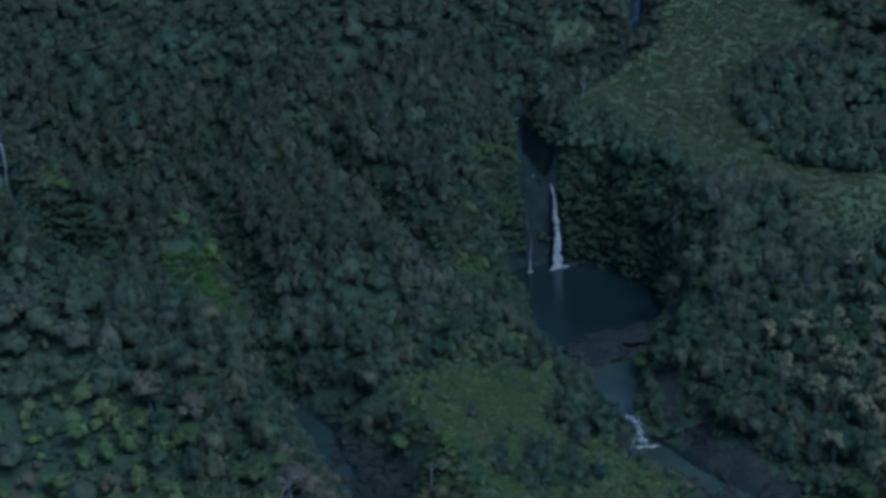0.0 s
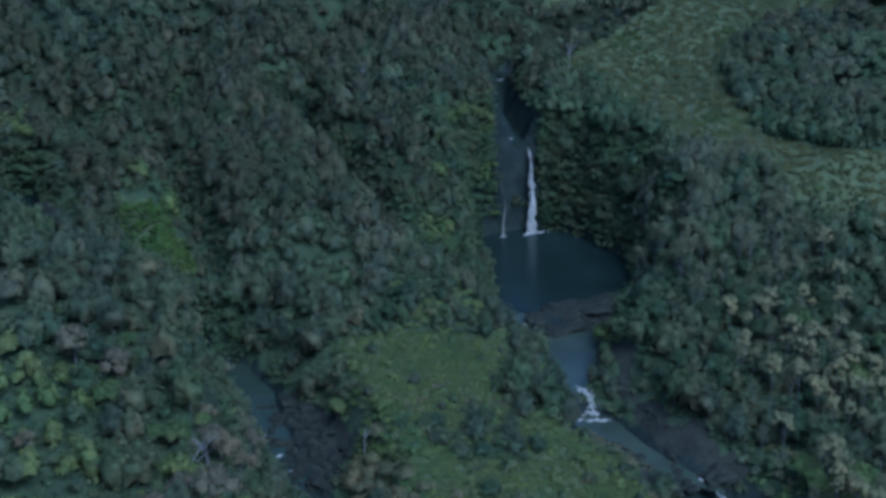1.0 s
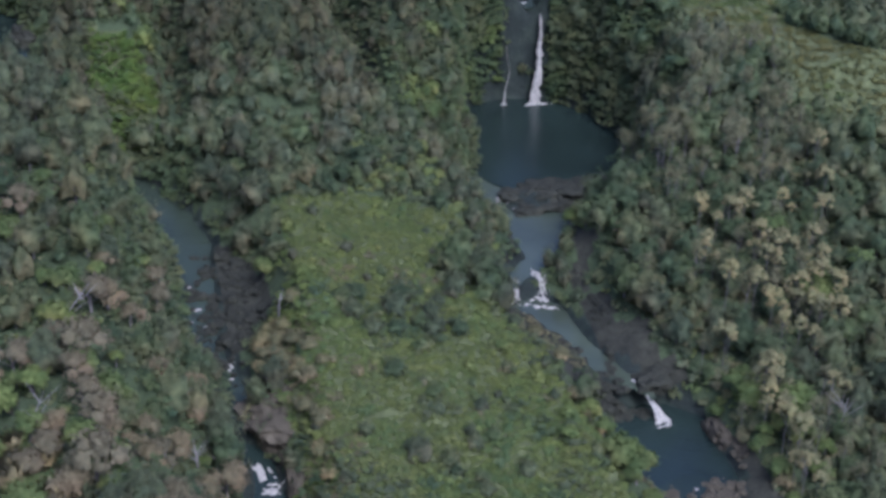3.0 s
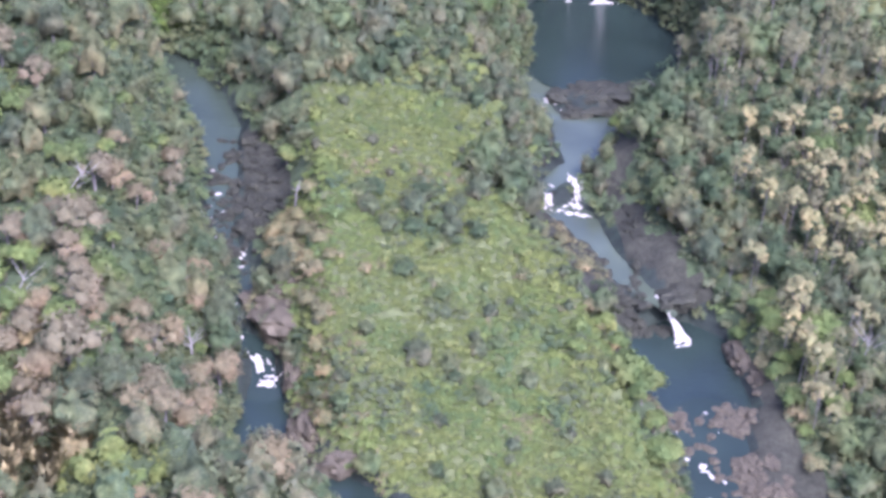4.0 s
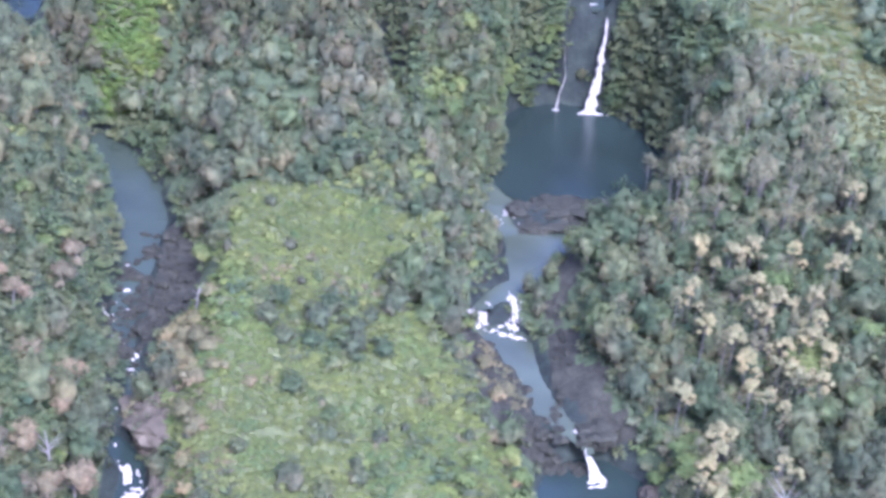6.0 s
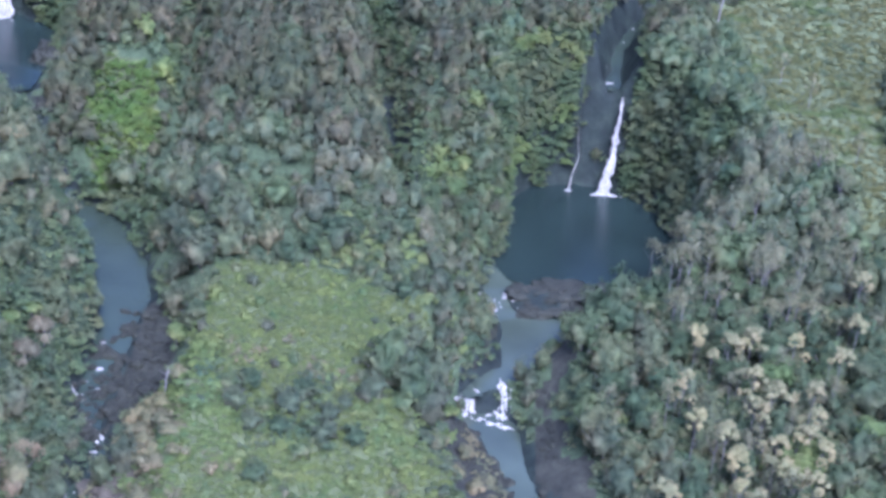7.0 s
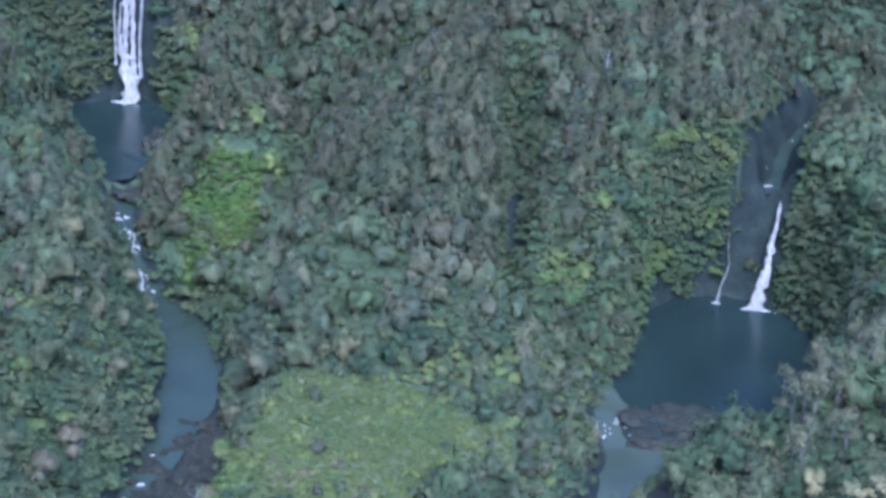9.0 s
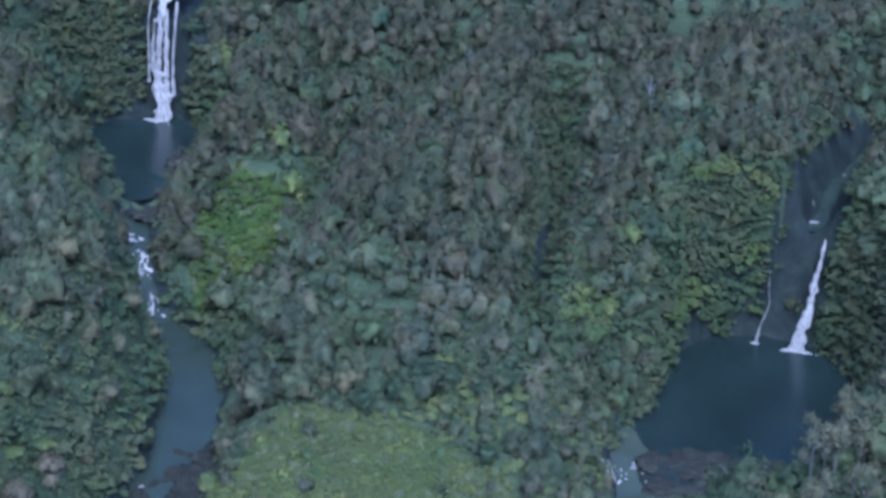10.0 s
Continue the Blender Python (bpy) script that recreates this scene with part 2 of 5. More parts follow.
RIDGE_Y = [-900, -400, -230, -190, -150, -130, -110, -90, -67, -52, -40, -20, 0, 25, 60, 120, 250, 500, 900]
RIDGE_Z = [-120, -55, -25, -14, -3, 0.5, 6, 8.5, 10.5, 14.5, 22, 28, 31, 35, 42, 55, 80, 125, 190]
EAST_Z = [-120, -60, -30, -20, -10, -6, -3.5, 1.5, 8, 15, 22.5, 24.5, 25.5, 27, 32, 44, 72, 120, 190]
WEST_Z = [-100, -30, 8, 19, 18, 19, 24, 28.5, 32, 35, 41, 47, 50, 53, 58, 70, 95, 135, 200]


def ground_height(x, y):
    x, y = np.asarray(x, float), np.asarray(y, float)
    mid = np.interp(y, RIDGE_Y, RIDGE_Z)
    ex = np.interp(-y, [-125, -50, 10, 50, 90, 130], [84, 12, -4, -12, -18, -11])
    wx = np.interp(-y, [-90, 0, 45, 80, 130, 160], [-126, -120, -99, -78, -76, -66])
    e = np.clip((x - ex + 9) / 18, 0, 1)
    w = np.clip((wx + 9 - x) / 18, 0, 1)
    e, w = e * e * (3 - 2 * e), w * w * (3 - 2 * w)
    z = mid + e * (np.interp(y, RIDGE_Y, EAST_Z) - mid) + w * (np.interp(y, RIDGE_Y, WEST_Z) - mid)
    z = z - 0.22 * (1 - e) * (1 - w) * np.clip(x + 50, -16, 20) * np.clip((-y - 25) / 15, 0, 1) * np.clip((y + 160) / 40, 0, 1)
    z = z + np.clip(x - 40, 0, 300) * 0.06 + np.clip(-130 - x, 0, 300) * 0.1
    z = z + 0.8 * vnoise(x, y, 6.5, 8) + 2.2 * vnoise(x, y, 31, 1) + 1.1 * vnoise(x, y, 13, 2)
    # the grassy spur between the streams is rounded; wooded side gullies cut its upper part
    for gx0, gy0, gx1, gy1, depth, width in ((-52, 34, -40, -36, 13, 5.5), (-101, 32, -90, 2, 10, 8), (-60, 70, -80, 12, 8, 7), (-47, 24, -28, 60, 8, 6), (-90, 26, -70, 34, 7, 5), (-96, 11, -82, 6, 7, 5), (-81, -8, -80, -46, 8, 5), (-93, -29, -89, -38, 6, 7)):
        dx, dy = gx1 - gx0, gy1 - gy0
        s = np.clip(((x - gx0) * dx + (y - gy0) * dy) / (dx * dx + dy * dy), 0, 1)
        d = np.hypot(x - gx0 - s * dx, y - gy0 - s * dy)
        z = z - depth * np.exp(-(d / width) ** 2)
    for reach in REACHES:
        d, level, slope = reach_field(reach, x, y)
        d = d + 0.7 * vnoise(x, y, 4.5, 3) + 0.35 * vnoise(x, y, 1.9, 4)
        bank = level + np.where(d < 0, np.maximum(-0.9, 0.5 * d) - 0.12, slope * d + 0.5 * np.minimum(d, 1.0) + np.maximum(0, d - 7) * np.maximum(0, 1.3 - slope))
        k = np.clip(0.5 + (z - bank) / 5.0, 0, 1)  # smooth lower envelope
        z = np.where(d < 0, np.minimum(z, bank), z + k * (bank - z) - 1.25 * k * (1 - k))
    return z


def shore(x, y):
    """How far each place lies from the nearest water."""
    x, y = np.asarray(x, float), np.asarray(y, float)
    return np.min([reach_field(r, x, y)[0] for r in REACHES], axis=0)


def inside(x, y, ring):
    """Whether places lie in a closed outline."""
    x, y = np.asarray(x, float), np.asarray(y, float)
    odd = np.zeros(x.shape, bool)
    for (x0, y0), (x1, y1) in zip(ring, ring[1:] + ring[:1]):
        odd ^= ((y0 > y) != (y1 > y)) & (x < (x1 - x0) * (y - y0) / (y1 - y0 + 1e-12) + x0)
    return odd


MEADOW_EAST = [(13, 50), (37, 74), (82, 98), (160, 95), (170, 50), (76, 40), (58, 22), (50, -22), (60, -40), (120, -38), (90, -70), (47, -64), (37, -46), (27, -6), (18, 26)]
GLADE = [(-64, -69), (-55, -67), (-44.5, -67.5), (-40.7, -71.7), (-34, -71), (-33.5, -76), (-40.5, -84), (-41, -91.6), (-48, -97), (-52, -98), (-55.4, -101), (-64, -108), (-68.5, -100), (-68, -92), (-66, -88), (-68, -80), (-68.5, -74)]
SPUR = [(-69, -97), (-56, -94), (-44, -92), (-34, -95), (-24.5, -112), (-22.5, -130), (-18.5, -150), (-20, -185), (-45, -178), (-57, -160), (-68, -150), (-71, -132), (-74, -114)]
LEAFY_BANK = [(-95, -19), (-87, -21), (-83, -31), (-85, -44), (-91, -46), (-96, -38), (-98, -27)]


def open_ground(x, y):
    wx, wy = x + 2.2 * vnoise(x, y, 6, 11) + 3.5 * vnoise(x, y, 16, 13), y + 2.2 * vnoise(x, y, 6, 12) + 3.5 * vnoise(x, y, 16, 14)
    brook = (reach_field(FALLS_UPPER, np.asarray(x, float), np.asarray(y, float))[0] < 6) & (np.asarray(y) > 20)
    return (inside(wx, wy, MEADOW_EAST) & ~brook) | inside(wx, wy, GLADE) | inside(wx, wy, SPUR)


BANK_WEST = [(-29.5, -84), (-22.5, -86), (-20, -98), (-17.5, -105), (-15, -112), (-20, -117.5), (-26, -114.5), (-29, -103)]
BANK_EAST = [(-15.5, -86), (-16.5, -100), (-10, -108), (-4, -112), (-6.5, -105), (-11, -97), (-12, -88)]
BANK_MID_EAST = [(-11.5, -58), (-12.2, -70), (-15, -79), (-13.5, -86), (-10.5, -78), (-9.3, -64)]
BANK_LOW = [(-4, -117), (-1, -121), (0, -134), (3, -150), (-2, -165), (-8, -160), (-7, -140), (-4, -128)]


def gully_shade(x, y):
    """Bare bottoms of the wooded side gullies, where shade is painted as dark ground."""
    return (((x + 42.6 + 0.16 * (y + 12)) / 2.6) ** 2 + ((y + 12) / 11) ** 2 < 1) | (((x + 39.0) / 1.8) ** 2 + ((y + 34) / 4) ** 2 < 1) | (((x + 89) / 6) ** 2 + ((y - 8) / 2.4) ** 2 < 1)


def brown_rock(x, y):
    """Bare boulder beds and sloping rock banks beside the streams."""
    wx, wy = x + 1.2 * vnoise(x, y, 4, 15), y + 1.2 * vnoise(x, y, 4, 16)
    return inside(wx, wy, BOULDER_BED) | inside(wx, wy, BANK_WEST) | inside(wx, wy, BANK_MID_EAST) | inside(wx, wy, BANK_EAST) | inside(wx, wy, BANK_LOW)


def mesh_from(name, verts, faces, material, smooth=True):
    me = bpy.data.meshes.new(name)
    me.from_pydata([tuple(v) for v in verts], [], [tuple(f) for f in faces])
    for m in (material if isinstance(material, (list, tuple)) else [material]):
        me.materials.append(m)
    if smooth:
        me.polygons.foreach_set("use_smooth", np.ones(len(me.polygons), bool))
    me.update()
    return me


def mesh_arrays(name, verts, faces, material, smooth=False, normals=None):
    """A mesh from an (n, 3) array and an (m, k) array of equal-sided faces, quickly. normals: one a vertex, for foliage that shades as soft masses."""
    me = bpy.data.meshes.new(name)
    n, (m, k) = len(verts), faces.shape
    me.vertices.add(n)
    me.vertices.foreach_set("co", np.ascontiguousarray(verts, np.float32).ravel())
    me.loops.add(m * k)
    me.loops.foreach_set("vertex_index", np.ascontiguousarray(faces, np.int32).ravel())
    me.polygons.add(m)
    me.polygons.foreach_set("loop_start", np.arange(0, m * k, k, dtype=np.int32))
    me.polygons.foreach_set("use_smooth", np.full(m, smooth or normals is not None))
    me.materials.append(material)
    me.update(calc_edges=True)
    if normals is not None:
        me.attributes.new("custom_normal", "FLOAT_VECTOR", "POINT").data.foreach_set("vector", np.ascontiguousarray(normals, np.float32).ravel())
        me.update()
    return me


def part(name, me, parent, label=""):
    ob = new(name, me)
    ob.parent = parent
    return tagged(ob, label) if label else ob


def build_ground():
    def spread(lo, hi, step):
        core = np.arange(lo, hi + step, step)
        out = step * 1.25 ** np.arange(1, 34)
        out = np.cumsum(out)
        out = out[out < 2600]
        return np.concatenate([lo - out[::-1], core, core[-1] + out])

    xs, ys = spread(-150, 110, 1.2), spread(-200, 150, 1.2)
    gx, gy = np.meshgrid(xs, ys)
    gz = ground_height(gx, gy)
    verts = np.stack([gx, gy, gz], -1).reshape(-1, 3)
    nx, ny = len(xs), len(ys)
    i, j = np.meshgrid(np.arange(nx - 1), np.arange(ny - 1))
    a = (j * nx + i).ravel()
    me = mesh_arrays("ground", verts, np.stack([a, a + 1, a + nx + 1, a + nx], 1), M_SOIL, True)
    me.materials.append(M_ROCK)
    me.materials.append(M_GRASS)
    me.materials.append(M_BANK)
    cx = (gx[:-1, :-1] + gx[1:, 1:]).ravel() / 2
    cy = (gy[:-1, :-1] + gy[1:, 1:]).ravel() / 2
    kind = np.where(open_ground(cx, cy) | inside(cx, cy, LEAFY_BANK), 2, 0)
    edge = shore(cx, cy) + 0.8 * vnoise(cx, cy, 3, 21)
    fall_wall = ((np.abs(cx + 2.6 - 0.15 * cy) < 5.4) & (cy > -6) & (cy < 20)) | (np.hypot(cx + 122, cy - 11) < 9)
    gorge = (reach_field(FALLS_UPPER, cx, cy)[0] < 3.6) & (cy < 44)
    # gully bottoms borrow the dark rock colour as painted shade; elsewhere it is rock
    kind = np.where((edge < 1.1) | gorge | (fall_wall & (edge < 7)) | inside(cx, cy, LEDGE) | gully_shade(cx, cy), 1, kind)
    kind = np.where(brown_rock(cx, cy) & (kind != 1), 3, kind)
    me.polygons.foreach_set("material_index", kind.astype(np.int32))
    me.update()
    return tagged(new("ground", me), "steep wooded slopes, fern meadows and wet basalt banks", "hillside", kind="structure")


build_ground()


def build_water(reach, name, material, label, step=0.6):
    """Water of one reach: a sheet over its bed that ends under the banks."""
    r = np.array(reach)[:, :4]
    pad = r[:, 3].max() + 2
    xs = np.arange(max(-150, r[:, 0].min() - pad), min(120, r[:, 0].max() + pad), step)
    ys = np.arange(max(-230, r[:, 1].min() - pad), min(170, r[:, 1].max() + pad), step)
    gx, gy = np.meshgrid(xs, ys)
    d, level, _ = reach_field(reach, gx, gy)
    wet = d + 0.7 * vnoise(gx, gy, 4.5, 3) + 0.35 * vnoise(gx, gy, 1.9, 4) < 0.35
    cell = wet[:-1, :-1] & wet[1:, :-1] & wet[:-1, 1:] & wet[1:, 1:]
    j, i = np.nonzero(cell)
    a = j * len(xs) + i
    quads = np.stack([a, a + 1, a + len(xs) + 1, a + len(xs)], 1)
    used, back = np.unique(quads, return_inverse=True)
    verts = np.stack([gx, gy, level], -1).reshape(-1, 3)[used]
    me = mesh_arrays(name, verts, back.reshape(-1, 4), material, True)
    return tagged(new(name, me), label, "water", kind="structure")


build_water(FALLS_UPPER, "water_upper_stream", M_RIFFLE, "dark shallow stream above the tall fall")
build_water(MAIN_POOL, "water_plunge_pool", M_POOL, "deep dark blue-green plunge pool ringed by cliffs")
build_water(OUTLET, "water_outlet", M_STREAM, "narrow outlet spilling past the rock ledge")
build_water(MID_POOL, "water_middle_pool", M_STREAM, "pale sky-reflecting pool between rock banks")
build_water(CHANNEL, "water_channel", M_STREAM, "smooth channel over flat basalt")
build_water(LOW_POOL, "water_lower_pool", M_POOL, "blue-grey lower pool running into rapids")
build_water(WEST_UPPER, "water_west_upper", M_STREAM, "stream above the broad fall")
build_water(WEST_POOL, "water_west_pool", M_POOL, "black shaded plunge pool under the broad fall")
build_water(WEST_CASCADE, "water_west_stream", M_RIFFLE, "dark stream among boulders")
build_water(WEST_LOW, "water_west_lower", M_POOL, "still dark pool below the rapids")


# ---- falls, white water and rocks ----
rng = np.random.default_rng(7)


def catmull(points, n):
    p = np.array(points, float)
    p = np.vstack([2 * p[0] - p[1], p, 2 * p[-1] - p[-2]])
    out = []
    for k in range(1, len(p) - 2):
        for s in np.linspace(0, 1, n, endpoint=False):
            a, b, c, d = p[k - 1 : k + 3]
            out.append(0.5 * (2 * b + (c - a) * s + (2 * a - 5 * b + 4 * c - d) * s * s + (3 * b - a - 3 * c + d) * s ** 3))
    out.append(p[-2])
    return np.array(out)


def ribbon_of_water(points, seed, ragged=0.55, across=14, steps=12):
    """Falling water: a ridged sheet with thickness along points of x, y, z, width."""
    p = catmull(points, steps)
    n = len(p)
    verts = []
    for k in range(n):
        x, y, z, w = p[k]
        s = np.linspace(-0.5, 0.5, across)
        wob = vnoise(s * 9 + seed * 5, np.full(across, z * 0.22), 1.0, seed)
        edge = 1 + ragged * vnoise(np.array([z * 1.3, z * 1.3 + 40]), np.array([seed, seed]) * 3.0, 1.0, seed + 1)
        xs = x + s * w * np.where(s < 0, edge[0], edge[1])
        out = 0.35 * (1 - (2 * s) ** 2) * min(1.2, w) + 0.22 * wob
        verts += [(a, y - o, z) for a, o in zip(xs, out)]
        verts += [(a, y + 0.25, z) for a in xs]
    faces = []
    row = 2 * across
    for k in range(n - 1):
        b = k * row
        for i in range(across - 1):
            faces.append((b + i, b + row + i, b + row + i + 1, b + i + 1))
            faces.append((b + across + i, b + across + i + 1, b + row + across + i + 1, b + row + across + i))
        faces.append((b, b + across, b + row + across, b + row))
        faces.append((b + across - 1, b + row + across - 1, b + row + row - 1, b + row - 1))
    return verts, faces


def waterfall(name, strands, label, splash=None):
    top = tagged(new(name), label, "waterfall")
    for k, pts in enumerate(strands):
        v, f = ribbon_of_water(pts, 3 + k)
        part("strand", mesh_from("strand", v, f, M_FOAM), top)
    if splash:
        v, f = froth(*splash)
        tagged(part("splash", mesh_from("splash", v, f, M_FOAM), top), kind="stuff")
    return top


def surface_level(x, y):
    """Height of the water, or of the rock where it stands out, at places near the streams."""
    x, y = np.asarray(x, float), np.asarray(y, float)
    best, level = np.full(x.shape, 1e9), np.zeros(x.shape)
    for reach in REACHES:
        d, lv, _ = reach_field(reach, x, y)
        level, best = np.where(d < best, lv, level), np.minimum(d, best)
    return np.maximum(level, ground_height(x, y))


def froth(x, y, z, rx, ry, height, turn=0.0, seed=1, step=0.12):
    """Churned water: a ragged, streaked sheet of foam with holes, lying on the water and the rocks."""
    u, v = np.arange(-1.6 * rx, 1.6 * rx + step, step), np.arange(-1.6 * ry, 1.6 * ry + step, step)
    gu, gv = np.meshgrid(u, v)
    along, over = (gu, gv) if rx > ry else (gv, gu)
    streak = vnoise(along / 1.6 + 0.5 * vnoise(gu, gv, 0.9, seed + 5), over / 0.34 + 0.8 * vnoise(gu, gv, 1.1, seed + 4), 1.0, seed) + 0.6 * vnoise(along / 0.6, over / 0.22, 1.0, seed + 1)
    body = 1 - (gu / rx / 1.12) ** 2 - (gv / ry / 1.12) ** 2 + 1.15 * streak
    wet = body > 0.38
    cell = wet[:-1, :-1] & wet[1:, 1:] & (wet[1:, :-1] | wet[:-1, 1:])
    full = np.zeros(gu.shape, int)
    for j, i in ((0, 0), (0, 1), (1, 0), (1, 1)):
        full[j : j + cell.shape[0], i : i + cell.shape[1]] += cell
    px, py = x + math.cos(turn) * gu - math.sin(turn) * gv, y + math.sin(turn) * gu + math.cos(turn) * gv
    lift = np.where(full == 4, 0.07 + height * (0.2 + 0.2 * vnoise(gu, gv, 0.35, seed + 2)), -0.04)
    pz = surface_level(px, py) + lift
    j, i = np.nonzero(cell)
    k = j * len(u) + i
    quads = np.stack([k, k + 1, k + len(u) + 1, k + len(u)], 1)
    used, back = np.unique(quads, return_inverse=True)
    return [tuple(p) for p in np.stack([px, py, pz], -1).reshape(-1, 3)[used]], [tuple(q) for q in back.reshape(-1, 4)]


def white_water(label, patches, height=0.4):
    """Broken white water of one stretch: patches of x, y, z, two radii and a turn."""
    verts, faces = [], []
    for k, (x, y, z, rx, ry, turn) in enumerate(patches):
        v, f = froth(x, y, z, rx, ry, height, turn, len(patches) * 7 + k)
        faces += [tuple(i + len(verts) for i in q) for q in f]
        verts += v
    return tagged(new("white_water", mesh_from("white_water", verts, faces, M_FOAM)), label, "rapids", kind="stuff")


waterfall("tall_waterfall", [[(1.7, 8.4, 18.4, 0.3), (1.6, 6.2, 16.5, 0.5), (1.2, 4.4, 12, 0.95), (0.8, 3.0, 8, 1.4), (0.2, 1.6, 4, 1.9), (-0.2, 0.4, -0.1, 2.3)],
                             [(1.2, 4.0, 10, 0.2), (0.5, 2.7, 7, 0.4), (-0.6, 1.4, 3, 0.7), (-1.2, 0.3, -0.1, 0.9)]],
          "tall narrow white waterfall dropping into a dark pool", (-0.2, -0.6, 0.02, 2.6, 1.1, 0.5, 0.1, 4))
waterfall("thin_waterfall", [[(-6.6, 3.4, 12.5, 0.12), (-6.4, 2.9, 9.5, 0.2), (-6.0, 2.2, 6.5, 0.2), (-6.9, 1.2, 3, 0.28), (-7.3, 0.4, 0, 0.55)]],
          "thin trickle of white water beside the tall fall", (-7.3, 0.0, 0.02, 0.8, 0.5, 0.3, 0, 9))
waterfall("broad_waterfall", [[(-123.2, 12.5, 44.5, 2.2), (-123.2, 11.0, 43, 1.8), (-123.3, 10.4, 39, 1.1), (-123.4, 10.0, 34, 0.9), (-123.4, 9.6, 30, 1.4)],
                              [(-122.2, 11.0, 43, 0.6), (-122.0, 10.4, 38, 0.8), (-121.9, 10.0, 33, 0.9), (-121.8, 9.6, 29, 1.2)],
                              [(-124.4, 10.8, 41, 0.3), (-124.6, 10.2, 36, 0.6), (-124.4, 9.7, 31, 0.9)],
                              [(-125.6, 12.0, 44.4, 0.3), (-125.7, 10.6, 40, 0.25), (-125.5, 10.2, 33, 0.35), (-125.3, 9.6, 29, 0.6)],
                              [(-120.5, 12.0, 44.4, 0.4), (-120.3, 10.6, 40, 0.4), (-120.6, 10.2, 34, 0.4), (-120.3, 9.3, 27, 0.7)],
                              [(-123.4, 9.6, 32, 1.8), (-123.3, 9.2, 29, 2.2), (-122.6, 8.6, 26, 2.4), (-122.3, 7.9, 22.2, 2.4)],
                              [(-121.8, 9.4, 30, 1.0), (-121.5, 9.0, 27, 1.6), (-121.0, 8.3, 24, 1.5), (-120.9, 7.9, 22.2, 1.6)]],
          "broad white waterfall in several strands over a fern-hung cliff", (-121.9, 7.0, 22.3, 3.0, 1.1, 0.5, 0, 5))
waterfall("low_waterfall", [[(-11.6, -112.6, -6.2, 0.7), (-10.9, -114.0, -6.9, 0.9), (-10.3, -115.2, -8.0, 1.25), (-9.7, -116.2, -9.3, 2.2)]],
          "short wide white waterfall spilling off a basalt shelf", (-9.5, -116.9, -9.28, 1.9, 0.9, 0.5, 0.2, 6))

white_water("white water spilling past the west end of the rock ledge", ((-23.2, -50.6, -0.9, 1.7, 2.0, .3), (-20.2, -47.6, -.4, .7, .7, 0), (-18.2, -50.2, -1.3, .5, 1.6, .5)), 0.6)
white_water("braided white cascade between two pools", ((-20.7, -77.0, -2.3, .6, 1.9, 0), (-20.5, -78.6, -2.9, .85, 2.2, .15), (-20.1, -80.6, -3.3, 1.0, 2.3, -.05), (-20.4, -82.7, -4.0, .9, 1.9, .2), (-21.2, -84.9, -4.3, 2.6, .6, -.5), (-19.6, -85.6, -4.4, 1.0, .3, -.3),
                                                          (-26.4, -82.3, -4.1, 1.3, .9, -.3), (-25.4, -83.0, -4.2, 1.7, .8, -.5), (-23.7, -83.9, -4.2, 1.3, .5, -.1), (-22.4, -84.9, -4.3, 1.4, .48, -.5), (-24.6, -79.4, -3.0, .32, 1.1, .5), (-22.6, -82.4, -3.9, .9, .4, .5), (-12.6, -109.6, -6.0, 1.0, .8, -.6)), 0.5)
white_water("glints of white water in the dark gorge above the tall fall", ((1.6, 9.6, 18.7, .3, .7, 0), (-1.2, 13, 19.2, 1.3, .3, .2), (-0.5, 17, 19.8, .8, .3, .3), (3.2, 32, 21.9, .4, .9, 0), (5.5, 39, 22.9, .35, 1.0, 0), (9, 46, 24.3, 1.6, .35, 0),
                                                                            (43, 63, 30, .8, .35, 0), (57, 74, 32.3, 1.2, .35, 0), (64, 88, 34.1, .5, .5, 0), (76, 112, 36.7, .5, .9, 0)), 0.3)
white_water("broken white rapids below the lower pool", ((-11.0, -134.8, -9.7, .5, .9, .6), (-10.2, -138.9, -10.4, .9, .45, 0), (-13.7, -140.2, -10.7, .4, .3, 0), (-15.0, -143.2, -11.3, .5, 1.1, .3), (-13.6, -144.6, -11.6, 1.5, .8, -.2), (-12.6, -146.2, -11.9, .5, .7, 0),
                                                         (-15.6, -138.2, -10.2, .4, .5, .5), (-13.9, -150.4, -12.8, .9, .6, .2), (-13.2, -152.2, -13.2, .7, 1.2, 0), (-10.6, -147.6, -12.2, .35, .6, .3), (-19.6, -120.2, -9.25, .8, .4, .4)), 0.35)
white_water("steep white cascade under the dark pool", ((-105.9, -38.4, 19.0, 1.8, .9, .2), (-102.9, -41.8, 16.8, 1.2, 2.0, .3), (-102.3, -43.4, 15.6, 2.0, 1.1, .1), (-98.0, -46.6, 11.6, 1.5, 1.5, .4)), 0.5)
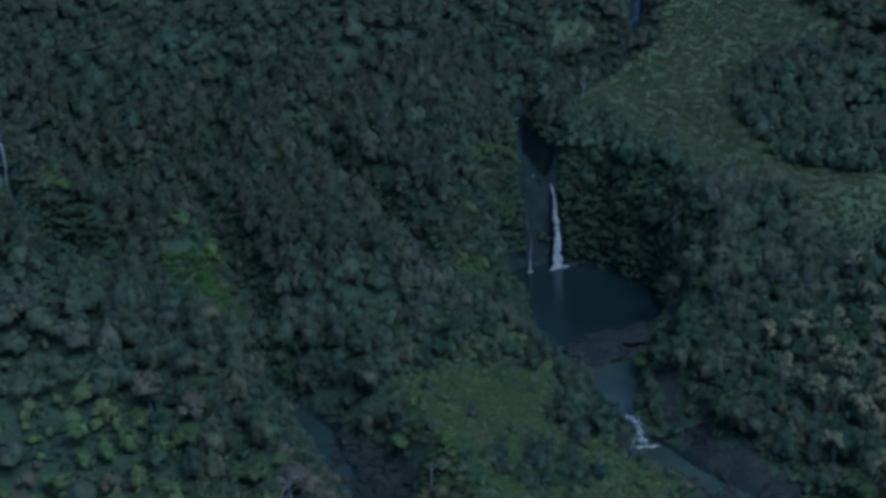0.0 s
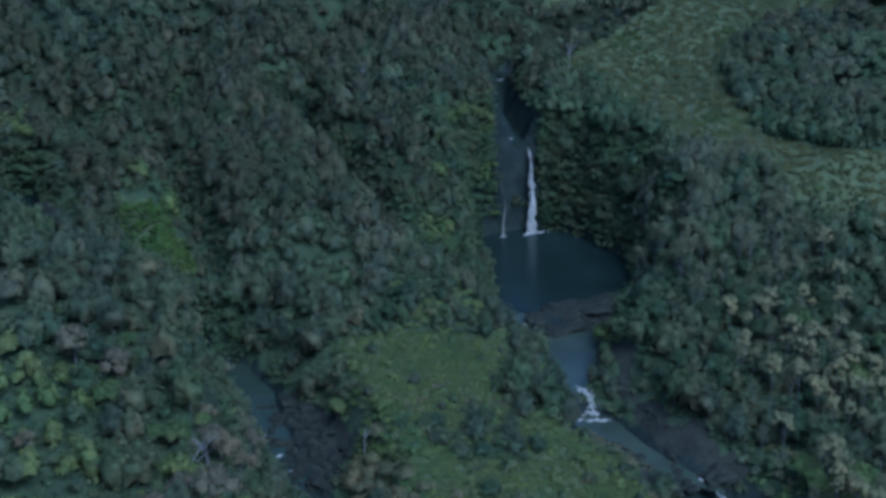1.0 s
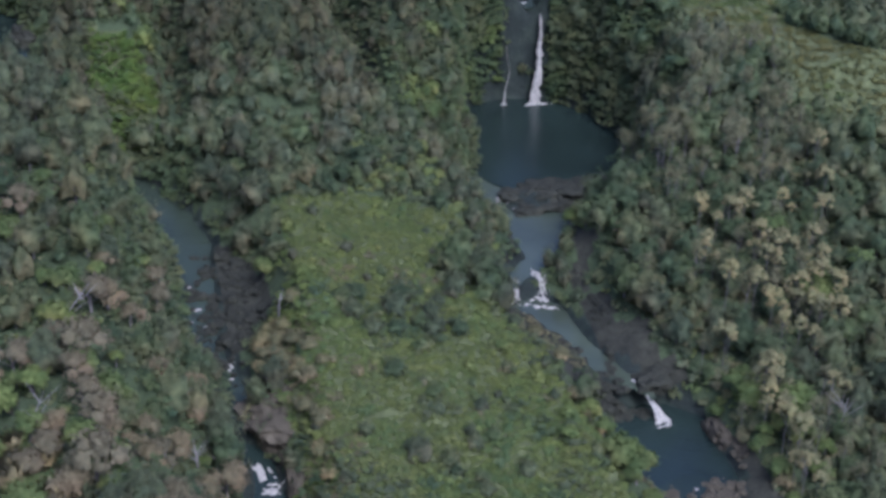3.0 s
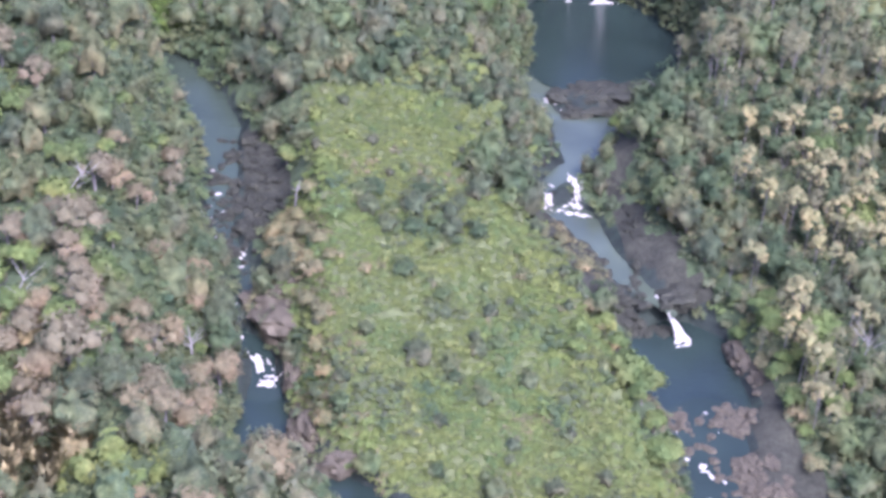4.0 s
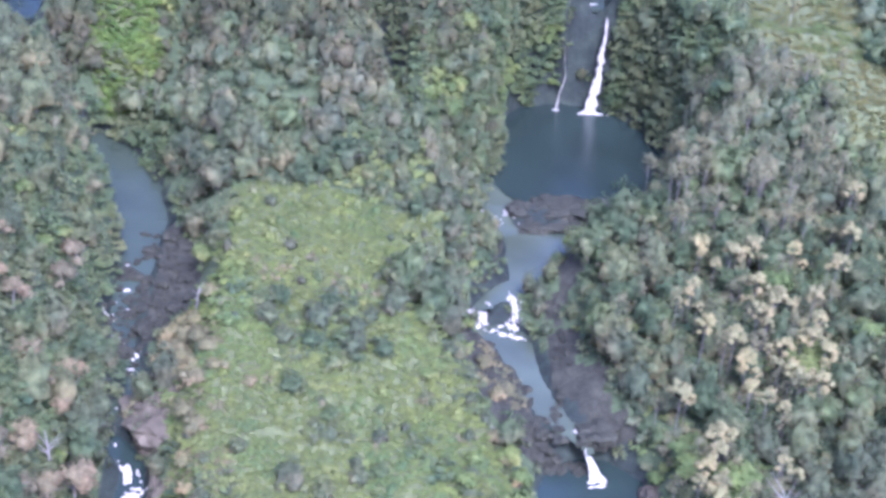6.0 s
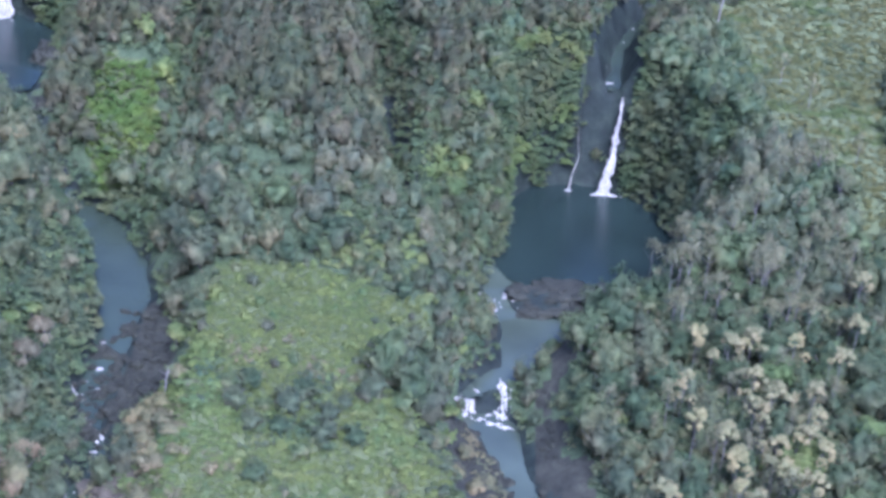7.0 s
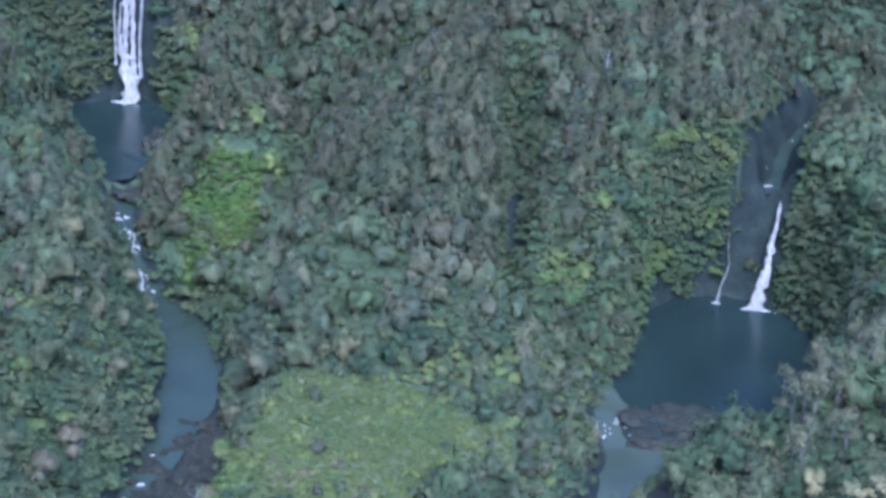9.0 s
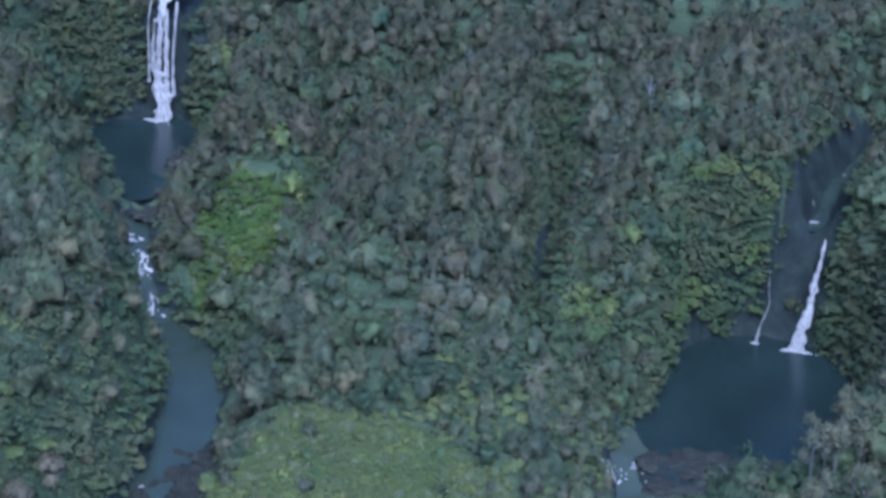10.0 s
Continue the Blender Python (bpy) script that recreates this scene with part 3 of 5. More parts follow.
white_water("scattered white riffles among the boulders", ((-80.8, -92.6, 3.6, .8, .4, .2), (-81.6, -86.0, 4.3, .7, .35, .3), (-79.6, -89.4, 4.0, .6, .35, -.2), (-81.0, -80.0, 5.0, .6, .3, 0), (-80.0, -97.6, 3.2, .7, .35, .4), (-82.4, -96.1, 3.3, .8, .28, .1), (-82.6, -99.3, 3.0, .9, .4, 0), (-81.6, -100.6, 2.8, .7, .4, .3), (-79.6, -104.4, 2.4, .8, 1.2, .3), (-80.9, -104.2, 2.4, .5, .3, .3),
                                                           (-77.8, -108.3, 2.0, 1.0, 1.3, .5), (-78.9, -107.0, 2.1, .5, .3, .4), (-77.4, -111.6, 1.5, .7, .3, 0), (-79.2, -121.4, .2, 1.5, 1.6, 0), (-77.4, -126.2, -1.1, .4, .4, 0), (-74.9, -130.6, -2.5, 1.2, 2.0, .35), (-73.4, -133.6, -4.6, 1.6, 1.1, 0), (-72.9, -130.2, -2.8, .35, 1.4, 0)), 0.4)


def rock_mesh(seed, rough=0.3, level=2, material=M_BOULDER):
    bm = bmesh.new()
    bmesh.ops.create_icosphere(bm, subdivisions=level, radius=1.0)
    for v in bm.verts:
        c = v.co.copy()
        q = 1 + rough * noise.noise(c * 1.1 + Vector((seed * 7.3, 0, 0))) + 0.5 * rough * noise.noise(c * 2.7 + Vector((0, seed * 3.1, 0)))
        v.co = c * q
        v.co += c * rough * (0.3 * noise.noise(c * 5.1 + Vector((seed, 2, 0))) - 0.3 * abs(noise.noise(c * 3.3 + Vector((9, seed, 1)))) + (0.14 * noise.noise(c * 11 + Vector((seed, 5, 0))) if level > 3 else 0))
        v.co.z = max(-0.6, v.co.z * 0.85 + 0.16 * noise.noise(c * 2.3 + Vector((4, seed, 0))))
    me = bpy.data.meshes.new("boulder")
    bm.to_mesh(me)
    bm.free()
    me.materials.append(material)
    return me


ROCKS = [rock_mesh(s) for s in range(6)]
DARK_ROCKS = [rock_mesh(s, material=M_LEDGE) for s in range(6)]
BIG_ROCKS = [rock_mesh(s + 20, 0.5, 4, M_LEDGE) for s in range(4)]
PINK_ROCKS = [rock_mesh(s + 30, 0.5, 4) for s in range(4)]


def boulder(x, y, z, sx, sy, sz, turn, me, label, group="boulders in the streams", name="boulder"):
    ob = new(name, me)
    ob.location, ob.rotation_euler, ob.scale = (x, y, z), (0, 0, turn), (sx, sy, sz)
    return tagged(ob, label, "boulder" if name == "boulder" else "rock", group)


# rock shelves and outcrops: x, y, z, sizes, turn
for k, (x, y, z, sx, sy, sz, turn) in enumerate(((-15.5, -46.0, -0.7, 4.4, 3.4, 1.5, .3), (-10.5, -45.6, -0.6, 5.4, 4.2, 1.9, .2), (-4.5, -45.6, -0.5, 5.6, 4.4, 2.0, -.1), (1.5, -45.0, -0.4, 5.2, 4.2, 1.9, .3), (5.0, -44.0, -0.3, 3.4, 3.2, 1.8, .1), (-14.5, -50.8, -1.9, 3.8, 2.4, 1.5, .3), (-18.2, -45.4, -0.8, 2.2, 2.0, 1.1, .5), (-8.5, -50.0, -1.6, 4.6, 2.6, 1.5, .1), (-1.5, -50.0, -1.5, 3.6, 2.4, 1.6, -.2),
                                                 (-13.6, -79, -2.6, 2.4, 6, 2.6, .1), (-9.6, -109.3, -6.0, 3.4, 3.0, 2.0, .3), (-71.4, -121.8, -0.2, 5.6, 6.2, 3.4, .3), (-70.2, -131, -3.2, 2.2, 5, 3.0, 0), (-69.2, -144.0, -4.6, 2.4, 4.6, 3.0, .1), (-65.0, -151.5, -4.8, 4, 2.4, 2.6, .4),
                                                 (-104.6, -32.5, 20.4, 3.6, 2.6, 1.7, .2), (-99.0, -38.5, 17.2, 3.2, 2.4, 2.2, .4), (-108.2, -14, 22.4, 2.6, 3.6, 3.2, .1), (-2.6, -121.5, -8.8, 1.6, 4.2, 2.2, 0))):
    pink = y < -118
    boulder(x, y, z, sx, sy, sz, turn, (PINK_ROCKS if pink else BIG_ROCKS)[k % 4], "broad weathered brown basalt outcrop at the water's edge", "rock outcrops", "rock_outcrop")


def shelf(x, y, rx, ry, count, size, meshes, turn=0.0, sink=0.45):
    """A broken shelf: many blocks of uneven size that lie into one another on the bank."""
    for k in range(count):
        q, a = math.sqrt(rng.random()), rng.uniform(0, 6.3)
        u, v = rx * q * math.cos(a), ry * q * math.sin(a)
        bx_, by_ = x + math.cos(turn) * u - math.sin(turn) * v, y + math.sin(turn) * u + math.cos(turn) * v
        s = size * rng.uniform(.45, 1.15)
        g = float(surface_level(bx_, by_))
        boulder(bx_, by_, g - sink * s * rng.uniform(.2, .8), s * rng.uniform(.9, 1.5), s * rng.uniform(.8, 1.2), s * rng.uniform(.45, .75), rng.uniform(0, 6.3), meshes[k % len(meshes)], "broken brown basalt block in the rock bank", "rock blocks on the banks", "rock_block")


MID_ROCKS = [rock_mesh(s + 40, 0.5, 3, M_LEDGE) for s in range(5)]
RED_ROCKS = [rock_mesh(s + 50, 0.5, 3) for s in range(5)]
shelf(-7.0, -46.0, 11.5, 4.2, 42, 1.15, MID_ROCKS, .03, 0.3)
shelf(-19.0, -110.5, 5.0, 2.4, 26, 1.25, MID_ROCKS, .15)
shelf(-25.5, -92, 2.6, 6.5, 30, .8, MID_ROCKS, .1)
shelf(-13.5, -92, 1.2, 5.5, 16, .8, MID_ROCKS, .1)
shelf(-15.8, -113.8, 4.6, 1.7, 24, 1.2, MID_ROCKS, .1)
shelf(-23.6, -98.5, 2.4, 4.5, 16, 1.1, MID_ROCKS, .3)
shelf(-21.5, -101, 2.2, 5.0, 26, 1.0, MID_ROCKS, .2)
shelf(-14.6, -104, 1.0, 4.0, 10, .8, MID_ROCKS, -.2)
shelf(-71.6, -121.5, 3.4, 4.6, 18, 1.3, RED_ROCKS, .3, 0.2)
shelf(-68.4, -146, 1.6, 5.0, 10, 1.1, RED_ROCKS)
shelf(-23.2, -60, 1.1, 4.4, 12, .9, MID_ROCKS)
shelf(-25.2, -70.5, 1.6, 3.6, 12, .9, MID_ROCKS)
shelf(-7.0, -136.2, 3.4, 2.4, 30, 1.2, RED_ROCKS, .1)
shelf(-16.0, -136.2, 2.4, 1.6, 14, .9, RED_ROCKS)
shelf(-5.6, -147.5, 3.6, 5.0, 44, 1.25, RED_ROCKS, .1)
shelf(-1.6, -128, 1.3, 5.0, 14, .9, RED_ROCKS)

# loose boulders in the western stream bed and along the rapids
count = 0
while count < 215:
    x, y = rng.uniform(-84, -69), rng.uniform(-116, -66)
    if not (bool(inside(x, y, BOULDER_BED)) or (float(shore(x, y)) < 0.6 and y < -84 and rng.random() < 0.3)):
        continue
    s = rng.uniform(0.3, 0.8) * (1.7 if rng.random() < 0.16 else 1)
    z = float(ground_height(x, y))
    level = float(reach_field(WEST_CASCADE, np.array(x), np.array(y))[1])
    boulder(x, y, max(z, level - 0.05) + 0.05 * s, s * rng.uniform(.9, 1.4), s * rng.uniform(.8, 1.2), s * rng.uniform(.6, .95), rng.uniform(0, 6.3), DARK_ROCKS[count % 6], "loose rounded dark basalt boulder in the stream bed")
    count += 1
for k in range(70):
    y = rng.uniform(-156, -133)
    x = -10.5 + rng.normal(0, 3.6)
    s = rng.uniform(0.3, 0.9)
    level = float(reach_field(LOW_POOL, np.array(x), np.array(y))[1])
    boulder(x, y, max(float(ground_height(x, y)), level - 0.3) + 0.1 * s, s * 1.2, s, s * .8, rng.uniform(0, 6.3), ROCKS[k % 6], "wet brown boulder beside the rapids")


# ---- vegetation ----
def unit(v):
    return v / np.linalg.norm(v, axis=-1, keepdims=True)


def blades(r, p, nn, size, droop=0.2):
    """Pointed leaf sprays at p that face nn: three corners each."""
    n = len(p)
    t = unit(np.cross(nn, r.normal(size=(n, 3))))
    b = np.cross(nn, t)
    s = size * r.uniform(0.65, 1.35, (n, 1))
    return np.stack([p - t * s * 0.7 - b * s * 0.62, p + t * s * 1.1 - nn * s * droop, p - t * s * 0.7 + b * s * 0.62], 1).reshape(-1, 3)


def leaf_cloud(seed, clumps, leaves, size, spread=(1.0, 1.0, 0.8), clump_r=0.34, floor=-0.35, up=0.8):
    """Open low growth of radius about 1: leaf sprays in clumps over an uneven dome. Vertices, triangles and normals."""
    r = np.random.default_rng(seed)
    d = unit(r.normal(size=(clumps, 3)))
    d[:, 2] = np.where(d[:, 2] < floor, -d[:, 2], d[:, 2])
    lump = 0.82 + 0.26 * np.sin(3.1 * d[:, 0] + seed) * np.cos(2.7 * d[:, 1] + 2 * seed) + 0.1 * np.sin(5 * d[:, 2] + seed) + r.uniform(-0.18, 0.16, clumps)
    centre = np.repeat(d * lump[:, None] * np.array(spread), leaves, 0)
    d = np.repeat(d, leaves, 0)
    o = unit(r.normal(size=(len(d), 3)))
    p = centre + o * clump_r * r.uniform(0.3, 1.0, (len(d), 1))
    nn = unit(0.8 * d + 0.4 * o + np.array((0, 0, up)) + r.normal(size=o.shape) * 0.16)
    soft = unit(0.4 * nn + 0.35 * d + np.array((0, 0, 0.8)))
    return blades(r, p, nn, size), np.arange(3 * len(d)).reshape(-1, 3), np.repeat(soft, 3, 0)


def ball(level=1):
    bm = bmesh.new()
    bmesh.ops.create_icosphere(bm, subdivisions=level, radius=1.0)
    v, f = np.array([tuple(p.co) for p in bm.verts]), np.array([[q.index for q in t.verts] for t in bm.faces])
    bm.free()
    return v, f


BALL = ball()


CORE = ball(2)


def full_crown(seed, clumps, leaves, size, spread=(1, 1, 1.1), clump_r=0.17, solid=0.84, point=0.8, fray=0.5):
    """A dense crown of radius about 1 that reaches to the ground: an uneven body of overlapping boughs under many small clumps of leaf sprays. Vertices, triangles and normals."""
    r = np.random.default_rng(seed)
    turn = r.uniform(0, 6.3)
    boughs = [(r.uniform(-.15, .15), r.uniform(-.15, .15), point, r.uniform(.24, .34)), (0, 0, 0, .5)]
    for ring, z, out, rad in ((5, 0.2, 0.5, 0.36), (4, -0.35, 0.62, 0.4)):
        for k in range(ring):
            a, q = turn + 6.283 * (k + r.uniform(-.3, .3)) / ring + z, out * r.uniform(0.7, 1.25)
            boughs.append((q * math.cos(a), q * math.sin(a), z + r.uniform(-.22, .25), rad * r.uniform(.7, 1.2)))
    boughs = np.array(boughs)

    def hull(d):
        """How far the boughs reach each way, and the way that their surface faces there."""
        along = d @ boughs[:, :3].T
        root = along ** 2 - (boughs[:, :3] ** 2).sum(1) + boughs[:, 3] ** 2
        far = np.where(root > 0, along + np.sqrt(np.maximum(root, 0)), 0.3)
        k = far.argmax(1)
        p = d * far.max(1)[:, None]
        return p, unit(p - boughs[k, :3] + 0.12 * d)

    d = unit(r.normal(size=(clumps, 3)))
    d[:, 2] = np.where(d[:, 2] < -0.7, -d[:, 2], d[:, 2])
    c, face = hull(d)
    which = np.repeat(np.arange(clumps), leaves)
    o = unit(unit(r.normal(size=(len(which), 3))) + 0.7 * face[which] + np.array((0, 0, 0.4)))
    p = (c[which] * r.uniform(0.9, 1.06, (len(which), 1)) + o * clump_r * r.uniform(0.3, 1.0 + fray, (len(which), 1))) * np.array(spread)
    nn = unit(0.6 * o + 0.6 * face[which] + r.normal(size=o.shape) * 0.25 + np.array((0, 0, 0.25)))
    soft = unit(0.3 * o + 0.3 * nn + 0.4 * face[which] + 0.2 * d[which] + np.array((0, 0, 0.3)))
    body, bend = hull(CORE[0])
    n = 3 * len(p)
    return np.vstack([blades(r, p, nn, size), body * solid * np.array(spread)]), np.vstack([np.arange(n).reshape(-1, 3), CORE[1] + n]), np.vstack([np.repeat(soft, 3, 0), unit(bend + np.array((0, 0, 0.3)))])


def crown_arrays(seed, lobes, leaves, size, spread=(1, 1, 0.8), lobe_r=0.42, solid=0.84, floor=-0.25, reach=0.62, fray=0.2, up=0.25):
    """A crown of radius about 1: uneven lobes of foliage over a dense inside, covered with leaf sprays. Vertices, triangles and normals."""
    r = np.random.default_rng(seed)
    d = unit(r.normal(size=(lobes, 3)))
    d[:, 2] = np.where(d[:, 2] < floor, -d[:, 2], d[:, 2])
    c = d * reach * r.uniform(0.7, 1.2, (lobes, 1)) * np.array(spread)
    c[0] = (0, 0, 0.35 * spread[2])
    rad = lobe_r * r.uniform(0.72, 1.3, lobes)
    which = np.repeat(np.arange(lobes), leaves)
    o = unit(unit(r.normal(size=(len(which), 3))) + 0.55 * d[which] + np.array((0, 0, 0.35)))
    p = c[which] + o * rad[which][:, None] * r.uniform(0.8, 1.0 + fray, (len(which), 1)) * np.array((1, 1, 0.9))
    nn = unit(o + r.normal(size=o.shape) * 0.3 + np.array((0, 0, 0.25)))
    soft = unit(0.55 * o + 0.3 * nn + 0.3 * d[which] + np.array((0, 0, up)))
    vs, fs, ns = [blades(r, p, nn, size)], [np.arange(3 * len(p)).reshape(-1, 3)], [np.repeat(soft, 3, 0)]
    n = 3 * len(p)
    for k in range(lobes if solid else 0):
        v = BALL[0] * (solid * rad[k] * r.uniform(0.85, 1.12, (len(BALL[0]), 1))) * (1, 1, 0.9) + c[k]
        vs.append(v), fs.append(BALL[1] + n), ns.append(unit(BALL[0] + 0.4 * d[k] + np.array((0, 0, up))))
        n += len(v)
    return np.vstack(vs), np.vstack(fs), np.vstack(ns)


def tube(points, sides=6):
    """A tapered limb along points of x, y, z, radius."""
    p = np.array(points, float)
    verts, faces = [], []
    for k, (x, y, z, r) in enumerate(p):
        for s in range(sides):
            a = 2 * math.pi * s / sides
            verts.append((x + r * math.cos(a), y + r * math.sin(a), z))
    for k in range(len(p) - 1):
        for s in range(sides):
            a, b = k * sides + s, k * sides + (s + 1) % sides
            faces.append((a, b, b + sides, a + sides))
    return verts, faces


def trunk_arrays(seed, height, radius, limbs=4, reach=0.9):
    """Trunk with limbs for a crown of radius 1 whose middle is at z = 0; it stands at z = -height."""
    r = np.random.default_rng(seed)
    lean = r.uniform(-0.15, 0.15, 2)
    verts, faces = tube([(0, 0, -height - 0.6, radius * 1.3), (lean[0] * .3, lean[1] * .3, -height * 0.6, radius), (lean[0], lean[1], -0.1, radius * 0.7), (lean[0] * 1.2, lean[1] * 1.2, 0.4, radius * 0.3)])
    for k in range(limbs):
        a = 2 * math.pi * (k + r.uniform(0, .6)) / limbs
        z0 = -height * r.uniform(0.15, 0.5)
        c, s = math.cos(a), math.sin(a)
        v, f = tube([(lean[0] * .6, lean[1] * .6, z0, radius * .55), (c * reach * .5, s * reach * .5, z0 * .3, radius * .38), (c * reach, s * reach, 0.25, radius * .16)], 5)
        faces += [tuple(i + len(verts) for i in q) for q in f]
        verts += v
    return verts, faces


class Species:
    def __init__(self, name, label, leaf, bark, variants, height, radius, kind_args, group, shape=crown_arrays):
        self.name, self.label, self.group, self.meshes, self.count = name, label, group, [], 0
        for s in range(variants):
            v, f, n = shape(100 * len(name) + s, **kind_args)
            tv, tf = trunk_arrays(s + 5, height, radius)
            self.meshes.append((mesh_arrays("crown", v, f, leaf, normals=n), mesh_from("trunk", tv, tf, bark)))
        self.height = height

    def plant(self, x, y, z, size, turn, squash=1.0, label=""):
        """Stands with its foot at z; size is the crown's radius."""
        top = tagged(new(self.name), label or self.label, "tree", self.group)
        crown, trunk = self.meshes[self.count % len(self.meshes)]
        self.count += 1
        part("trunk", trunk, top)
        part("crown", crown, top)
        top.location = (x, y, z + self.height * size * squash)
        top.rotation_euler = (0, 0, turn)
        top.scale = (size, size, size * squash)
        return top


NEAR = dict(clumps=44, leaves=12, size=0.085, spread=(1, 1, 1.1))
broadleaf = Species("broadleaf_tree", "rounded green broadleaf tree with dense glossy leaves on the slope", L_GREEN, M_BARK, 6, 0.95, 0.08, NEAR, "green trees", full_crown)
greyleaf = Species("grey_tree", "grey-green small-leaved tree with a rough uneven crown", L_GREY, M_BARK, 6, 1.0, 0.07, dict(clumps=48, leaves=11, size=0.08, spread=(1, 1, 1.3), point=0.9), "grey-green trees", full_crown)
brightleaf = Species("yellow_green_tree", "low yellow-green leafy tree on the open bank", L_BRIGHT, M_BARK, 4, 0.9, 0.07, dict(lobes=11, leaves=46, size=0.125, spread=(1, 1, .7), lobe_r=0.38, fray=0.35), "yellow-green trees")
paleleaf = Species("candlenut_tree", "tall tree with clumped silvery-pale leaves on a thin pale trunk", L_PALE, M_BARK, 5, 2.6, 0.035, dict(lobes=15, leaves=38, size=0.09, spread=(1, 1, .95), lobe_r=0.3, reach=0.8, solid=0.78, floor=-0.6, fray=0.3), "silvery trees")
rustleaf = Species("rusty_tree", "half-bare tree with dull pinkish-brown foliage", L_PINK, M_BARK, 4, 1.25, 0.07, dict(lobes=13, leaves=50, size=0.085, spread=(1, 1, .85), lobe_r=0.36, solid=0.7, fray=0.35), "rusty-brown trees")


# silvery trees stand in a grove on the east bank: x, y
PALE_GROVE = [(8.1, -78.6), (5.2, -90.1), (12.9, -80.9), (16.5, -78.6), (23.1, -79.5), (29.8, -82.0), (16.1, -87.3), (18.8, -89.8), (15.7, -92.9), (24.6, -89.7), (6.3, -98.5), (10.6, -100.0), (11.7, -104.9), (18.1, -100.6), (18.5, -105.5), (22.9, -98.7),
              (24.4, -101.6), (20.1, -106.7), (11.7, -110.1), (14.1, -111.3), (1.4, -111.5), (22.7, -107.4), (5.4, -119.4), (5.1, -123.4), (2.4, -127.1), (3.4, -132.3), (4.9, -134.5), (13.7, -125.5), (3.3, -140.7), (35.0, -65.9), (24.2, -95.5), (33.5, -74)]
# dusky trees in clusters along the west bank: x, y
RUSTY = [(-94.7, -121.2), (-91.8, -119.2), (-96.9, -122.9), (-88.6, -126.7), (-86.6, -128.5), (-84.2, -123.0), (-98.4, -143.5), (-96.7, -148.7), (-99.4, -139.6), (-91.0, -140.5), (-88.9, -143.2), (-86.9, -138.5), (-86.0, -145.9), (-83.2, -142.2),
         (-80.3, -138.9), (-99.8, -165.0), (-101.7, -169.0), (-100.1, -174.9), (-83.3, -169.5), (-86.2, -171.5), (-90.7, -148.2), (-87.6, -108.1), (-87.1, -99.8), (-74.8, -183.5), (-97.9, -172.7), (-102.8, -157.2), (-105.3, -161.0), (-82.8, -149.5), (-85.5, -152.4)]
# greener patches in the high wood: x, y, radius
GREEN_PATCHES = [(-28.5, -26, 6), (-24, -22, 4.5), (-20.5, -2, 5.5), (-22.5, -9, 5), (-22, -14, 4), (-33, -45, 6), (-43, -60, 6), (-37, -56, 6), (-57, -55, 3), (-69, -66, 5), (-86, -16, 4), (-111, 12, 6), (-47, -52, 4), (-75, -48, 3)]


def crown_on(species, x, y, top, size, squash=1.0):
    g = float(ground_height(x, y))
    middle = top - 0.75 * size
    stretch = max(0.7, (middle - g) / (species.height * size))
    ob = species.plant(x, y, g, size, rng.uniform(0, 6.3), 1.0)
    # the crown keeps its shape; only the trunk is longer
    ob.location.z = middle
    for ch in ob.children:
        if ch.name.startswith("trunk"):
            ch.scale.z = stretch
    return ob


for x, y in PALE_GROVE:
    top = float(ground_height(x, y)) + 8.6
    crown_on(paleleaf, x, y, top, rng.uniform(1.4, 2.0))
    for q in range(rng.integers(1, 4)):
        a, d = rng.uniform(0, 6.3), rng.uniform(1.4, 2.6)
        crown_on(paleleaf, x + d * math.cos(a), y + d * math.sin(a), top - rng.uniform(0.8, 3.2), rng.uniform(0.8, 1.3))
for x, y in RUSTY:
    size = rng.uniform(2.2, 3.1)
    rustleaf.plant(x, y, float(ground_height(x, y)) - 0.3, size, rng.uniform(0, 6.3), rng.uniform(.9, 1.15))


bareleaf = Species("bare_tree", "thin grey half-bare tree with a pale upright trunk", L_BARE, M_BARK, 4, 1.9, 0.03, dict(lobes=9, leaves=26, size=0.075, spread=(.7, .7, 1.2), lobe_r=0.36, solid=0, fray=0.4), "grey half-bare trees")
for k in range(64):
    x, y = rng.uniform(3, 36), rng.uniform(-72, -38)
    if shore(x, y) > 1.5 and not open_ground(np.array(x), np.array(y)):
        bareleaf.plant(x, y, float(ground_height(x, y)) - 0.3, rng.uniform(1.8, 2.7), rng.uniform(0, 6.3), 1.3)
for x, y in PALE_GROVE:
    a = rng.uniform(0, 6.3)
    px_, py_ = x + 3.4 * math.cos(a), y + 3.4 * math.sin(a)
    bareleaf.plant(px_, py_, float(ground_height(px_, py_)) - 0.3, rng.uniform(1.6, 2.4), a, 1.3)
for x, y in ((8, -134), (11, -137), (14, -133), (12, -141), (16, -139), (9, -129), (-6, -92), (-2, -88), (1, -95), (8, -118), (15, -120), (31, 2), (35, -8), (40, -30), (-20, 22), (-14, 30), (-26, 34), (-8, 40)):
    bareleaf.plant(x, y, float(ground_height(x, y)) - 0.3, rng.uniform(1.5, 2.2), rng.uniform(0, 6.3), 1.3)


def lattice(step, x0, x1, y0, y1):
    xs, ys = np.meshgrid(np.arange(x0, x1, step), np.arange(y0, y1, step))
    return xs.ravel() + rng.uniform(-.5, .5, xs.size) * step, ys.ravel() + rng.uniform(-.5, .5, xs.size) * step


